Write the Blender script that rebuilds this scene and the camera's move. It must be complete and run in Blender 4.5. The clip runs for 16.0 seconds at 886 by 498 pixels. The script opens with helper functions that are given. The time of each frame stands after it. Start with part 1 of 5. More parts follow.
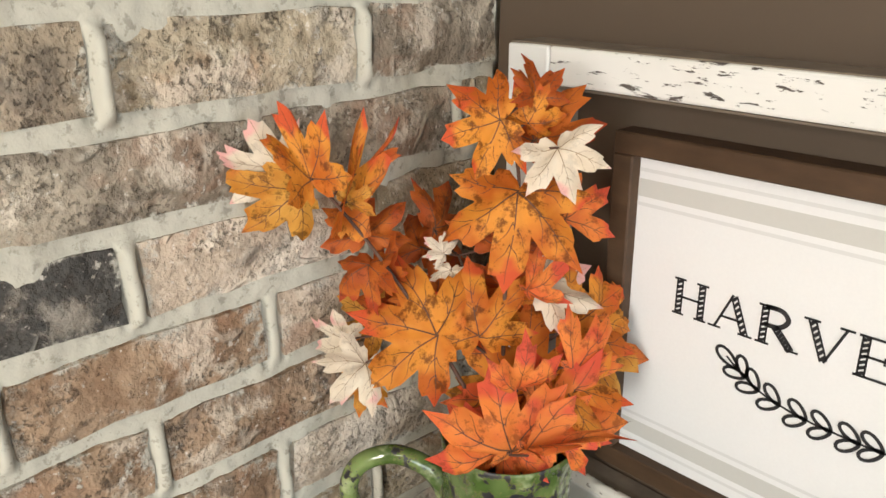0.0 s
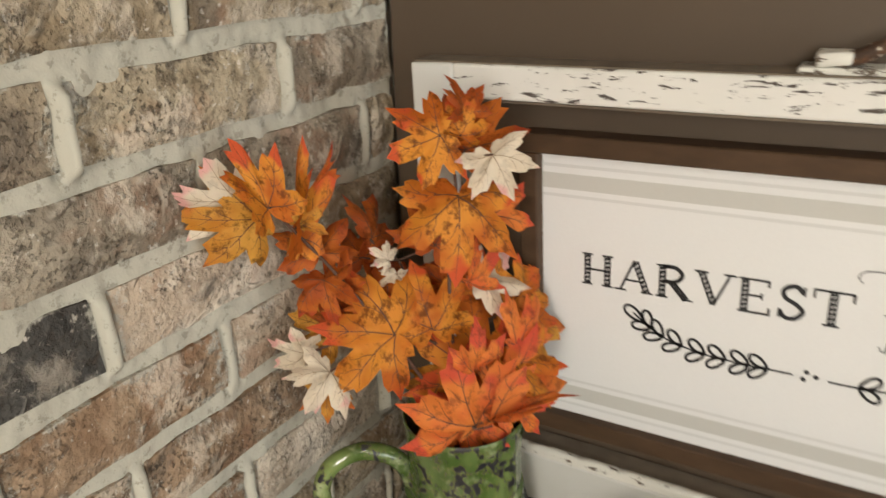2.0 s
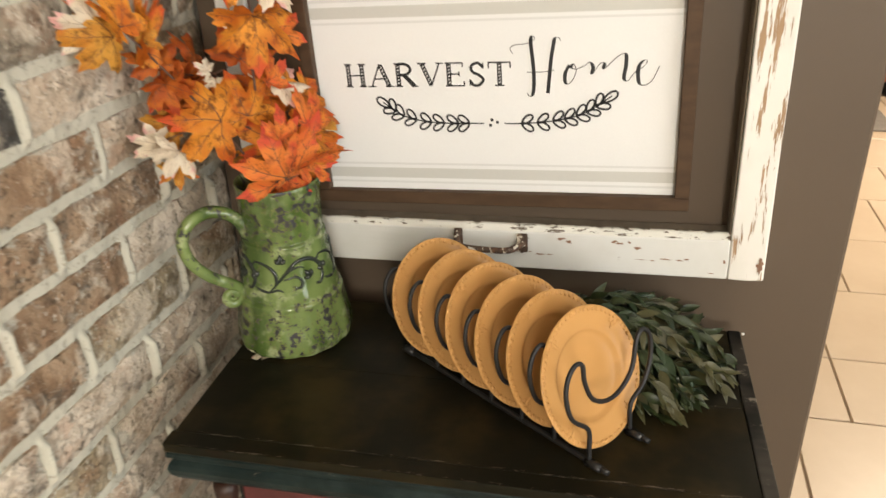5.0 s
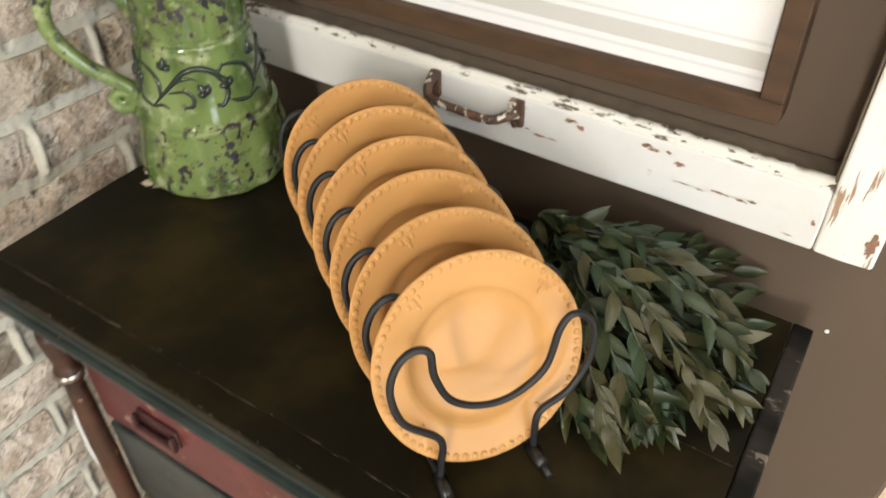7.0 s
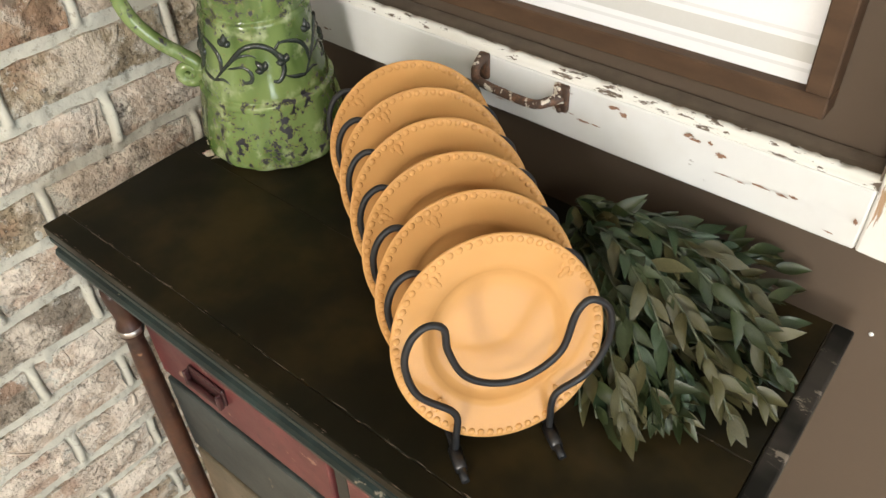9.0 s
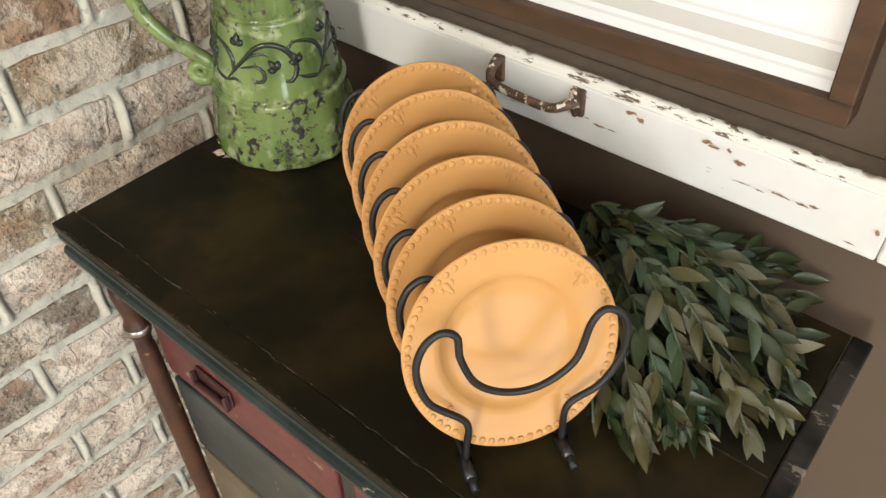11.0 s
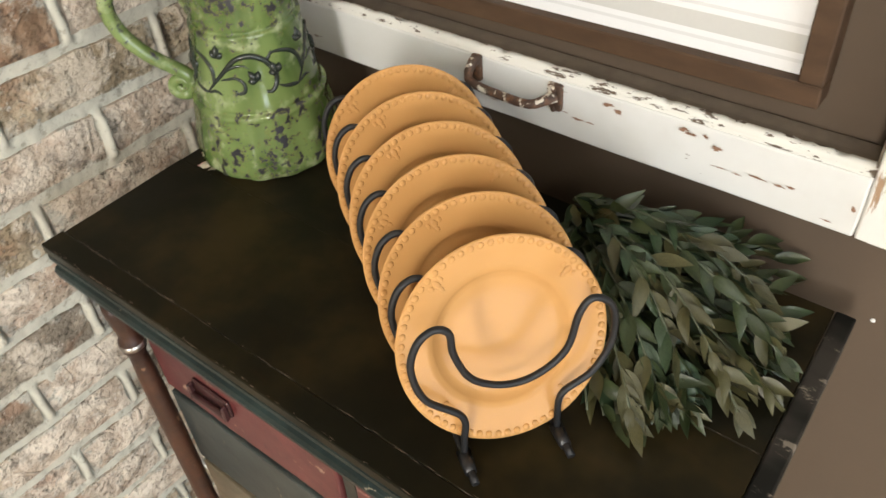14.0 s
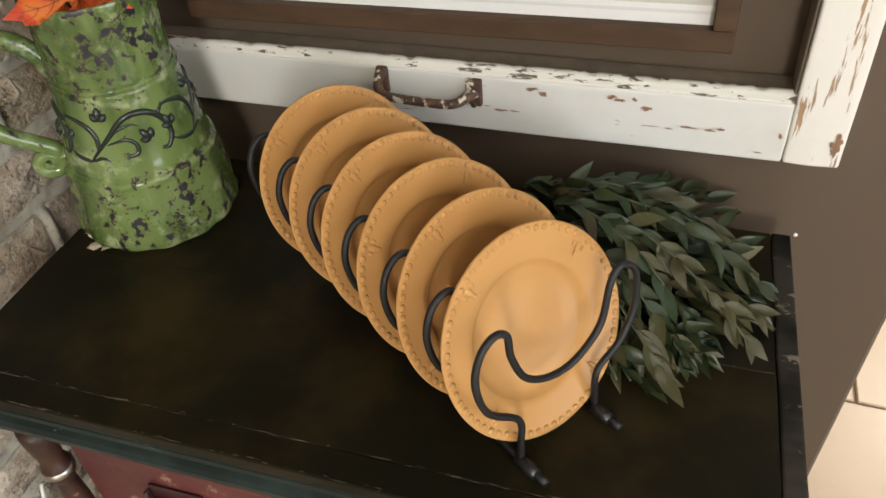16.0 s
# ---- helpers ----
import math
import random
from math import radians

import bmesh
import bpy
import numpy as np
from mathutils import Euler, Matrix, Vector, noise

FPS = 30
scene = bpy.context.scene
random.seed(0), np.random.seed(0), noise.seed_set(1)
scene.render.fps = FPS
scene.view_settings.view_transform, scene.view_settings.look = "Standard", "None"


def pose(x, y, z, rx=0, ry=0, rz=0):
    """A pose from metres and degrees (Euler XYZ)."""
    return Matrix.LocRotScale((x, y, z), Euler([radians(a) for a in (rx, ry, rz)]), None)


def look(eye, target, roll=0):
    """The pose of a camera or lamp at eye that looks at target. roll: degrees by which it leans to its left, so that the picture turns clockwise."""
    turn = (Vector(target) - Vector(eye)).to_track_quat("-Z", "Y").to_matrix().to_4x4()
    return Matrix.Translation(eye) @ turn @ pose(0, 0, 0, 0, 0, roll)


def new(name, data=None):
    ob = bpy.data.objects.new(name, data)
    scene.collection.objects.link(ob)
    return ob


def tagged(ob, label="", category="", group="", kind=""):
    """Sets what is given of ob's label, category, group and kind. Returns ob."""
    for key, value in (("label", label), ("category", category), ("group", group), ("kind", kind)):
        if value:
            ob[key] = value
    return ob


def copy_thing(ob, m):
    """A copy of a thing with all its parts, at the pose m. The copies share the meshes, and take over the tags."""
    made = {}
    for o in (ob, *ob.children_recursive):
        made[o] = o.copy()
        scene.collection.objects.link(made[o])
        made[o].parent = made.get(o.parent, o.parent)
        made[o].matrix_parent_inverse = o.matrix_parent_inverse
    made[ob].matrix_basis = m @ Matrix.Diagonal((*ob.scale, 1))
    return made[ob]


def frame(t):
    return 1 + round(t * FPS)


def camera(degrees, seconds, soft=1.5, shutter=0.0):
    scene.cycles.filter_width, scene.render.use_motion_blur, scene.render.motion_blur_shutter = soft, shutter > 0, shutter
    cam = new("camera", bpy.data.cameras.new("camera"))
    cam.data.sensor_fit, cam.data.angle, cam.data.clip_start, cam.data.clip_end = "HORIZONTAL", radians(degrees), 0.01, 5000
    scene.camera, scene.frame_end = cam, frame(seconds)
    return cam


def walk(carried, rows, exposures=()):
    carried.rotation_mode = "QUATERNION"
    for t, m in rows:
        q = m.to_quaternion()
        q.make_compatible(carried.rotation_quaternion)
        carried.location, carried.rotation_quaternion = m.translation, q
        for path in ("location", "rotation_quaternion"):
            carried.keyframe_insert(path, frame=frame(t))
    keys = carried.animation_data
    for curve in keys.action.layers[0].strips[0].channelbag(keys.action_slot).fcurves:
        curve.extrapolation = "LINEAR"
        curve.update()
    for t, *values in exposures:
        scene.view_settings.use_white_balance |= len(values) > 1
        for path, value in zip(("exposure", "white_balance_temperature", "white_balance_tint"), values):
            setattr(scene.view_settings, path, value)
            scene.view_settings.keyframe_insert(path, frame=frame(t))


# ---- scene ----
cam = camera(60.1, 16.0, shutter=0.5)
PATH = [
    (0, (0.471, -0.506, 1.353), (-0.872, 0.761, 0.585), 0.5),
    (0.5, (0.476, -0.505, 1.357), (-0.871, 0.759, 0.59), -1.2),
    (1, (0.475, -0.507, 1.355), (-0.855, 0.763, 0.57), -1.4),
    (1.5, (0.458, -0.54, 1.359), (-0.748, 0.844, 0.565), -0.6),
    (2, (0.429, -0.607, 1.38), (-0.541, 0.96, 0.604), -1.6),
    (2.5, (0.427, -0.71, 1.381), (-0.337, 0.96, 0.588), -2.1),
    (3, (0.458, -0.804, 1.386), (-0.24, 0.889, 0.582), -2.2),
    (3.5, (0.524, -0.97, 1.382), (-0.149, 0.724, 0.561), -1.9),
    (4, (0.541, -1.051, 1.383), (-0.091, 0.648, 0.539), -2.8),
    (4.5, (0.548, -1.048, 1.384), (0.059, 0.686, 0.515), -2.6),
    (4.7, (0.557, -1.014, 1.367), (0.111, 0.727, 0.491), -2.3),
    (6.8, (0.683, -0.571, 1.247), (-0.075, 0.771, -0.027), 1.4),
    (7, (0.709, -0.559, 1.238), (-0.115, 0.699, -0.081), 1.1),
    (7.5, (0.742, -0.552, 1.25), (-0.189, 0.584, -0.108), -1.4),
    (8, (0.747, -0.551, 1.249), (-0.213, 0.559, -0.109), -2.0),
    (10.5, (0.736, -0.539, 1.245), (-0.235, 0.563, -0.112), -0.6),
    (11, (0.735, -0.542, 1.244), (-0.246, 0.552, -0.113), -0.9),
    (11.5, (0.737, -0.541, 1.245), (-0.249, 0.547, -0.113), -1.7),
    (12, (0.739, -0.543, 1.244), (-0.245, 0.542, -0.118), -2.2),
    (12.5, (0.742, -0.541, 1.241), (-0.23, 0.547, -0.127), -2.1),
    (13, (0.741, -0.544, 1.241), (-0.232, 0.54, -0.13), -2.1),
    (13.5, (0.742, -0.545, 1.241), (-0.238, 0.533, -0.129), -2.4),
    (14, (0.741, -0.547, 1.249), (-0.22, 0.566, -0.107), -3.3),
    (14.5, (0.684, -0.564, 1.244), (-0.127, 0.686, -0.089), -3.5),
    (15, (0.608, -0.588, 1.247), (0.012, 0.802, -0.061), -2.4),
    (15.5, (0.605, -0.601, 1.235), (0.082, 0.818, -0.074), -2.8),
    (16, (0.612, -0.606, 1.232), (0.099, 0.799, -0.097), -3.4),
]
EXPOSURES = [(0.0, -0.25, 6500, 10), (0.8, -0.25, 6500, 10), (1.5, -0.52, 6650, 10), (2.0, -0.68, 6900, 10), (2.5, -0.55, 7100, 10), (3.5, -0.46, 7100, 10), (4.7, -0.42, 7050, 10), (6.8, -0.08, 6500, 10), (8.0, -0.04, 6500, 10), (13.5, -0.04, 6500, 10), (14.5, -0.25, 6500, 10), (15.2, -0.43, 6500, 10), (16.0, -0.48, 6500, 10)]
walk(cam, [(t, look(eye, target, roll)) for t, eye, target, roll in PATH], EXPOSURES)

# ---- light ----
world = bpy.data.worlds.new("world")
scene.world = world
world.use_nodes = True
wn = world.node_tree
sky = wn.nodes.new("ShaderNodeTexSky")
sky.sky_type, sky.sun_disc = "NISHITA", False
sky.sun_elevation, sky.sun_rotation = radians(40), radians(160)
wn.links.new(sky.outputs[0], wn.nodes["Background"].inputs[0])
wn.nodes["Background"].inputs[1].default_value = 0.1


def area_lamp(name, at, target, size, size_y, watts, colour):
    data = bpy.data.lights.new(name, "AREA")
    data.shape, data.size, data.size_y, data.energy, data.color = "RECTANGLE", size, size_y, watts, colour
    ob = new(name, data)
    ob.matrix_world = look(at, target)
    return ob


# two unseen ceiling lamps, added as fill at assumed spots
area_lamp("unseen_ceiling_glow", (1.3, -3.0, 2.36), (0.4, -0.1, 0.9), 0.34, 0.34, 42, (1.0, 0.955, 0.875))
area_lamp("unseen_ceiling_glow", (2.1, -1.6, 2.37), (0.9, -0.7, 0.6), 0.6, 0.6, 32, (0.985, 0.965, 0.895))
# unseen lamp, added to brighten the kitchen floor
area_lamp("unseen_kitchen_glow", (2.2, 2.6, 2.37), (2.2, 2.6, 0), 0.6, 0.6, 120, (1.0, 0.88, 0.72))
# cool fill added from the side to brighten the brick, source unseen
area_lamp("side_fill_light", (4.06, -1.7, 1.08), (0.0, -0.5, 0.6), 2.2, 1.75, 106, (0.80, 0.90, 1.0))
area_lamp("window_light", (1.5, -3.36, 1.42), (0.3, 0, 0.9), 0.6, 0.75, 66, (1.0, 0.97, 0.92))

# ---- materials ----
class Mat:
    """A node material with a few short-cuts."""

    def __init__(self, name, rough=0.6, metal=0.0, spec=0.5):
        self.m = bpy.data.materials.new(name)
        self.m.use_nodes = True
        self.t = self.m.node_tree
        self.b = self.t.nodes["Principled BSDF"]
        self.b.inputs["Roughness"].default_value = rough
        self.b.inputs["Metallic"].default_value = metal
        self.b.inputs["Specular IOR Level"].default_value = spec
        self.co = self.t.nodes.new("ShaderNodeTexCoord").outputs["Object"]

    def put(self, socket, value):
        if isinstance(value, bpy.types.NodeSocket):
            self.t.links.new(value, socket)
        elif isinstance(value, (tuple, list)) and len(value) == 3 and socket.type == "RGBA":
            socket.default_value = (*value, 1)
        else:
            socket.default_value = value

    def mapped(self, scale=(1, 1, 1), rot=(0, 0, 0), by_object=0.0):
        n = self.t.nodes.new("ShaderNodeMapping")
        self.put(n.inputs["Vector"], self.co)
        n.inputs["Scale"].default_value = scale
        n.inputs["Rotation"].default_value = rot
        if by_object:
            r = self.random()
            v = self.t.nodes.new("ShaderNodeCombineXYZ")
            for i, k in enumerate((1.0, 1.7, 0.6)):
                self.put(v.inputs[i], self.math("MULTIPLY", r, by_object * k))
            self.put(n.inputs["Location"], v.outputs[0])
        return n.outputs[0]

    def random(self):
        return self.t.nodes.new("ShaderNodeObjectInfo").outputs["Random"]

    def noise(self, scale, detail=4, rough=0.55, vec=None, distort=0.0):
        n = self.t.nodes.new("ShaderNodeTexNoise")
        n.inputs["Scale"].default_value, n.inputs["Detail"].default_value = scale, detail
        n.inputs["Roughness"].default_value, n.inputs["Distortion"].default_value = rough, distort
        self.put(n.inputs["Vector"], vec if vec is not None else self.co)
        return n.outputs["Fac"]

    def voronoi(self, scale, vec=None, feature="F1"):
        n = self.t.nodes.new("ShaderNodeTexVoronoi")
        n.feature = feature
        n.inputs["Scale"].default_value = scale
        self.put(n.inputs["Vector"], vec if vec is not None else self.co)
        return n.outputs["Distance"]

    def math(self, op, a, b=0.0, c=0.0):
        n = self.t.nodes.new("ShaderNodeMath")
        n.operation = op
        for i, v in enumerate((a, b, c)):
            self.put(n.inputs[i], v)
        return n.outputs[0]

    def step(self, value, lo, hi, a=0.0, b=1.0):
        n = self.t.nodes.new("ShaderNodeMapRange")
        n.interpolation_type = "SMOOTHSTEP"
        for i, v in enumerate((value, lo, hi, a, b)):
            self.put(n.inputs[i], v)
        return n.outputs[0]

    def mix(self, fac, a, b, mode="MIX"):
        n = self.t.nodes.new("ShaderNodeMix")
        n.data_type, n.blend_type = "RGBA", mode
        self.put(n.inputs[0], fac)
        self.put(n.inputs[6], a)
        self.put(n.inputs[7], b)
        return n.outputs[2]

    def ramp(self, fac, stops):
        n = self.t.nodes.new("ShaderNodeValToRGB")
        e = n.color_ramp.elements
        while len(e) < len(stops):
            e.new(0.5)
        for el, (p, c) in zip(e, stops):
            el.position, el.color = p, (*c, 1)
        self.put(n.inputs[0], fac)
        return n.outputs[0]

    def colour(self, value):
        self.put(self.b.inputs["Base Color"], value)
        return self

    def rough(self, value):
        self.put(self.b.inputs["Roughness"], value)
        return self

    def bump(self, height, strength=0.4, distance=0.002):
        n = self.t.nodes.new("ShaderNodeBump")
        n.inputs["Strength"].default_value, n.inputs["Distance"].default_value = strength, distance
        self.put(n.inputs["Height"], height)
        self.put(self.b.inputs["Normal"], n.outputs[0])
        return self


def plain(name, colour, rough=0.6, metal=0.0, vary=0.12, scale=60, bump=0.0):
    k = Mat(name, rough, metal)
    n = k.noise(scale)
    k.colour(k.mix(n, tuple(c * (1 - vary) for c in colour), tuple(min(1, c * (1 + vary)) for c in colour)))
    if bump:
        k.bump(k.noise(scale * 3), bump, 0.001)
    return k.m


def brick_material(name, base, second, dark=0.0, half=0.0, lime=0.55):
    """Tumbled clay: patches of fired tones, lime wash, pits, creases; half: charcoal towards one end."""
    k = Mat(name, 0.9, spec=0.25)
    v = k.mapped(by_object=9.0)
    c = k.mix(k.step(k.noise(15, 4, 0.6, v, 0.1), 0.42, 0.58), base, second)
    # burnt grey and rosy patches
    grey = k.step(k.noise(11, 5, 0.66, k.mapped((0.8, 1, 1.5), by_object=5.3), 0.2), 0.55 - 0.05 * dark, 0.66)
    c = k.mix(k.math("MULTIPLY", grey, 0.70), c, (0.11, 0.098, 0.084))
    rosy = k.step(k.noise(13, 4, 0.6, k.mapped((1, 1, 1.4), by_object=13.7), 0.5), 0.53, 0.66)
    c = k.mix(k.math("MULTIPLY", rosy, 0.36), c, (0.34, 0.165, 0.095))
    c = k.mix(k.math("MULTIPLY", k.random(), 0.25), c, (0.22, 0.155, 0.105))
    sep = k.t.nodes.new("ShaderNodeSeparateXYZ")
    k.put(sep.inputs[0], k.co)
    if half:
        end = k.math("ADD", k.math("MULTIPLY", sep.outputs[1], 10.0 * half), k.math("MULTIPLY", k.math("SUBTRACT", k.noise(20, 5, 0.65, v), 0.5), 1.4))
        c = k.mix(k.math("MULTIPLY", k.step(end, -0.45, -0.10), 0.93), c, k.mix(k.noise(40, 4, 0.7, v), (0.020, 0.022, 0.025), (0.085, 0.082, 0.075)))
    pits = k.step(k.noise(62, 6, 0.7, v), 0.54, 0.66)
    pits = k.math("MULTIPLY", pits, k.step(k.noise(15, 3, 0.5, v), 0.38, 0.60, 0.2, 1.0))
    c = k.mix(k.math("MULTIPLY", pits, 0.74), c, (0.065, 0.048, 0.036))
    wash = k.step(k.noise(20, 7, 0.66, v, 0.2), 0.49 + dark * 0.07, 0.60 + dark * 0.06)
    c = k.mix(k.math("MULTIPLY", wash, lime), c, (0.68, 0.60, 0.49))
    # thin folds where wet clay creased, their highlights painted in pale
    fold = k.math("ABSOLUTE", k.math("SUBTRACT", k.noise(13, 1, 0.4, k.mapped((1, 1, 0.8), by_object=21.0), 0.7), 0.5))
    fold = k.math("MULTIPLY", k.step(fold, 0.010, 0.034, 1.0, 0.0), k.step(k.noise(26, 2, 0.5, v), 0.53, 0.64))
    c = k.mix(k.math("MULTIPLY", fold, 0.3), c, (0.66, 0.60, 0.50))
    rim = k.math("MAXIMUM", k.math("MULTIPLY", k.math("ABSOLUTE", sep.outputs[1]), 10.4), k.math("MULTIPLY", k.math("ABSOLUTE", sep.outputs[2]), 34.0))
    rim = k.math("ADD", rim, k.math("MULTIPLY", k.math("SUBTRACT", k.noise(34, 7, 0.72, v), 0.5), 1.7))
    c = k.mix(k.math("MULTIPLY", k.step(rim, 0.90, 1.06), 0.9), c, (0.47, 0.45, 0.385))
    dots = k.math("MULTIPLY", k.step(k.noise(230, 4, 0.65, v), 0.55, 0.63), k.step(k.noise(21, 3, 0.6, v), 0.44, 0.62, 0.1, 1.0))
    c = k.mix(k.math("MULTIPLY", dots, 0.66), c, (0.055, 0.043, 0.032))
    flecks = k.step(k.noise(140, 3, 0.6, v), 0.62 + 0.04 * dark, 0.69 + 0.04 * dark)
    c = k.mix(k.math("MULTIPLY", flecks, 0.65), c, (0.66, 0.61, 0.53))
    # white wash specks, which also paint in highlights the bump doesn't show
    chalk_glint = k.math("MULTIPLY", k.step(k.noise(95, 6, 0.74, v), 0.565 + 0.03 * dark, 0.625 + 0.03 * dark), k.step(k.noise(18, 3, 0.6, v), 0.42, 0.62))
    c = k.mix(k.math("MULTIPLY", chalk_glint, 0.7), c, (0.70, 0.655, 0.56))
    k.colour(c)
    h = k.math("ADD", k.math("ADD", k.math("MULTIPLY", k.noise(19, 4, 0.55, v), 1.3), k.math("MULTIPLY", k.noise(72, 4, 0.6, v), 0.5)), k.math("MULTIPLY", k.math("ADD", pits, dots), -0.14))
    h = k.math("ADD", k.math("ADD", h, k.math("MULTIPLY", k.math("ADD", wash, chalk_glint), 0.10)), k.math("MULTIPLY", fold, 0.26))
    return k.bump(h, 1.0, 0.011).m


M_BRICK = brick_material("tumbled_brick", (0.255, 0.200, 0.128), (0.43, 0.36, 0.255))
M_BRICK_PALE = brick_material("pale_brick", (0.47, 0.38, 0.29), (0.63, 0.55, 0.45), lime=0.8)
M_BRICK_BROWN = brick_material("brown_brick", (0.225, 0.138, 0.082), (0.35, 0.245, 0.16), 0.3)
M_BRICK_DARK_L = brick_material("charcoal_ended_brick", (0.34, 0.28, 0.20), (0.46, 0.38, 0.28), 0.9, -1.0, 0.3)
M_BRICK_DARK_R = brick_material("charcoal_tipped_brick", (0.30, 0.25, 0.18), (0.42, 0.35, 0.26), 0.9, 1.0, 0.3)
M_BRICK_GREY = brick_material("grey_brick", (0.20, 0.17, 0.13), (0.38, 0.33, 0.255), 0.5)

k = Mat("mortar", 0.95, spec=0.2)
c = k.mix(k.noise(9, 3), (0.42, 0.405, 0.335), (0.52, 0.50, 0.42))
c = k.mix(k.math("MULTIPLY", k.step(k.noise(95, 5, 0.7), 0.55, 0.64), 0.65), c, (0.23, 0.21, 0.17))
M_MORTAR = k.colour(c).bump(k.math("ADD", k.noise(20, 3), k.math("MULTIPLY", k.noise(260, 3), 0.35)), 0.5, 0.003).m

k = Mat("brown_wall_paint", 0.5, spec=0.35)
k.colour(k.mix(k.noise(3.0, 2), (0.088, 0.063, 0.043), (0.102, 0.0735, 0.051)))
M_WALL = k.bump(k.noise(260, 3, 0.6), 0.12, 0.0008).m

M_CREAM_WALL = plain("tan_wall_paint", (0.27, 0.21, 0.155), 0.7, scale=4, bump=0.1)
M_CEILING = plain("white_ceiling_paint", (0.60, 0.57, 0.52), 0.8, vary=0.03, scale=5)


def chipped(name, top, under, amount, stretch=(1, 1, 1), grime=0.25, scale=26, low=0.25, sound=0.0):
    """Old paint, worn through to wood in flakes."""
    k = Mat(name, 0.5, spec=0.4)
    v = k.mapped(stretch, by_object=3.0)
    n = k.math("ADD", k.math("MULTIPLY", k.noise(scale, 7, 0.68, v), 1 - low), k.math("MULTIPLY", k.noise(9, 2, 0.5), low))
    if sound:
        # the foot of the bar kept its paint
        sep = k.t.nodes.new("ShaderNodeSeparateXYZ")
        k.put(sep.inputs[0], k.co)
        n = k.math("SUBTRACT", n, k.step(sep.outputs[2], 0.03, 0.085, sound, 0.0))
    worn = k.step(n, amount, amount + 0.012)
    wood = k.mix(k.noise(60, 4, 0.6, v), tuple(u * 0.55 for u in under), under)
    paint = k.mix(k.math("MULTIPLY", k.step(k.noise(11, 4, 0.6), 0.5, 0.75), grime), top, (0.50, 0.47, 0.41))
    k.colour(k.mix(worn, paint, wood))
    k.rough(k.step(worn, 0, 1, 0.42, 0.85))
    return k.bump(k.math("SUBTRACT", k.math("MULTIPLY", k.noise(90, 3, 0.5, v), 0.25), worn), 0.6, 0.0012).m


M_SASH = chipped("white_peeling_paint", (0.65, 0.65, 0.62), (0.24, 0.145, 0.09), 0.636, (0.42, 1, 1.3), scale=58, low=0.42)
M_SASH_TOP = chipped("white_worn_paint", (0.72, 0.71, 0.67), (0.12, 0.10, 0.085), 0.566, (0.2, 1, 1.0), scale=210, low=0.3)
M_SASH_RAW = chipped("white_flaking_paint", (0.73, 0.71, 0.66), (0.46, 0.30, 0.18), 0.538, (2.0, 2.0, 0.16), scale=62, low=0.35, sound=0.07)
M_SASH_LIP = chipped("white_paint_on_bead", (0.70, 0.69, 0.63), (0.17, 0.13, 0.095), 0.548, (0.35, 1.2, 1.2), scale=125)
M_OLD_WOOD = plain("weathered_wood", (0.17, 0.135, 0.10), 0.85, vary=0.5, scale=40, bump=0.3)

k = Mat("brown_stained_wood", 0.6, spec=0.25)
v = k.mapped((0.35, 1, 1))
k.colour(k.mix(k.noise(70, 5, 0.6, v), (0.030, 0.017, 0.009), (0.105, 0.060, 0.033)))
M_SIGN_WOOD = k.bump(k.noise(110, 4, 0.6, v), 0.25, 0.0008).m
k = Mat("white_printed_board", 0.55, spec=0.3)
k.colour(k.mix(k.noise(400, 2), (0.71, 0.71, 0.70), (0.75, 0.75, 0.74)))
M_BOARD = k.bump(k.noise(700, 2), 0.06, 0.0005).m
M_STRIPE = plain("grey_stripe_print", (0.53, 0.525, 0.49), 0.55, vary=0.03, scale=300)
M_STRIPE_PALE = plain("pale_stripe_print", (0.62, 0.62, 0.605), 0.55, vary=0.03, scale=300)
M_INK = plain("black_ink_print", (0.018, 0.018, 0.02), 0.6, vary=0.2, scale=200)

k = Mat("black_rubbed_paint", 0.36, spec=0.11)
v = k.mapped((0.3, 1, 1))
c = k.mix(k.step(k.noise(8, 4, 0.6), 0.42, 0.72), (0.0085, 0.0078, 0.0042), (0.0320, 0.0225, 0.0085))
c = k.mix(k.math("MULTIPLY", k.step(k.noise(60, 4, 0.6, v), 0.62, 0.72), 0.4), c, (0.018, 0.0095, 0.005))
k.colour(c)
k.rough(k.step(k.noise(14, 4), 0.3, 0.7, 0.30, 0.5))
M_TOP = k.bump(k.noise(60, 5, 0.6, v), 0.15, 0.001).m
k = Mat("worn_black_edge", 0.5, spec=0.12)
v = k.mapped((0.5, 1, 1))
c = k.mix(k.step(k.noise(16, 3, 0.6, v), 0.40, 0.62), (0.009, 0.009, 0.008), (0.040, 0.036, 0.031))
c = k.mix(k.step(k.noise(60, 6, 0.7, v), 0.585, 0.64), c, (0.19, 0.165, 0.135))
M_TOP_EDGE = k.colour(c).bump(k.noise(60, 4), 0.3, 0.001).m
k = Mat("black_green_moulding", 0.4, spec=0.22)
c = k.mix(k.step(k.noise(20, 4), 0.4, 0.7), (0.005, 0.0115, 0.011), (0.016, 0.028, 0.026))
c = k.mix(k.step(k.noise(70, 4, 0.7), 0.68, 0.72), c, (0.17, 0.15, 0.11))
M_MOULD = k.colour(c).bump(k.noise(60, 4), 0.3, 0.001).m


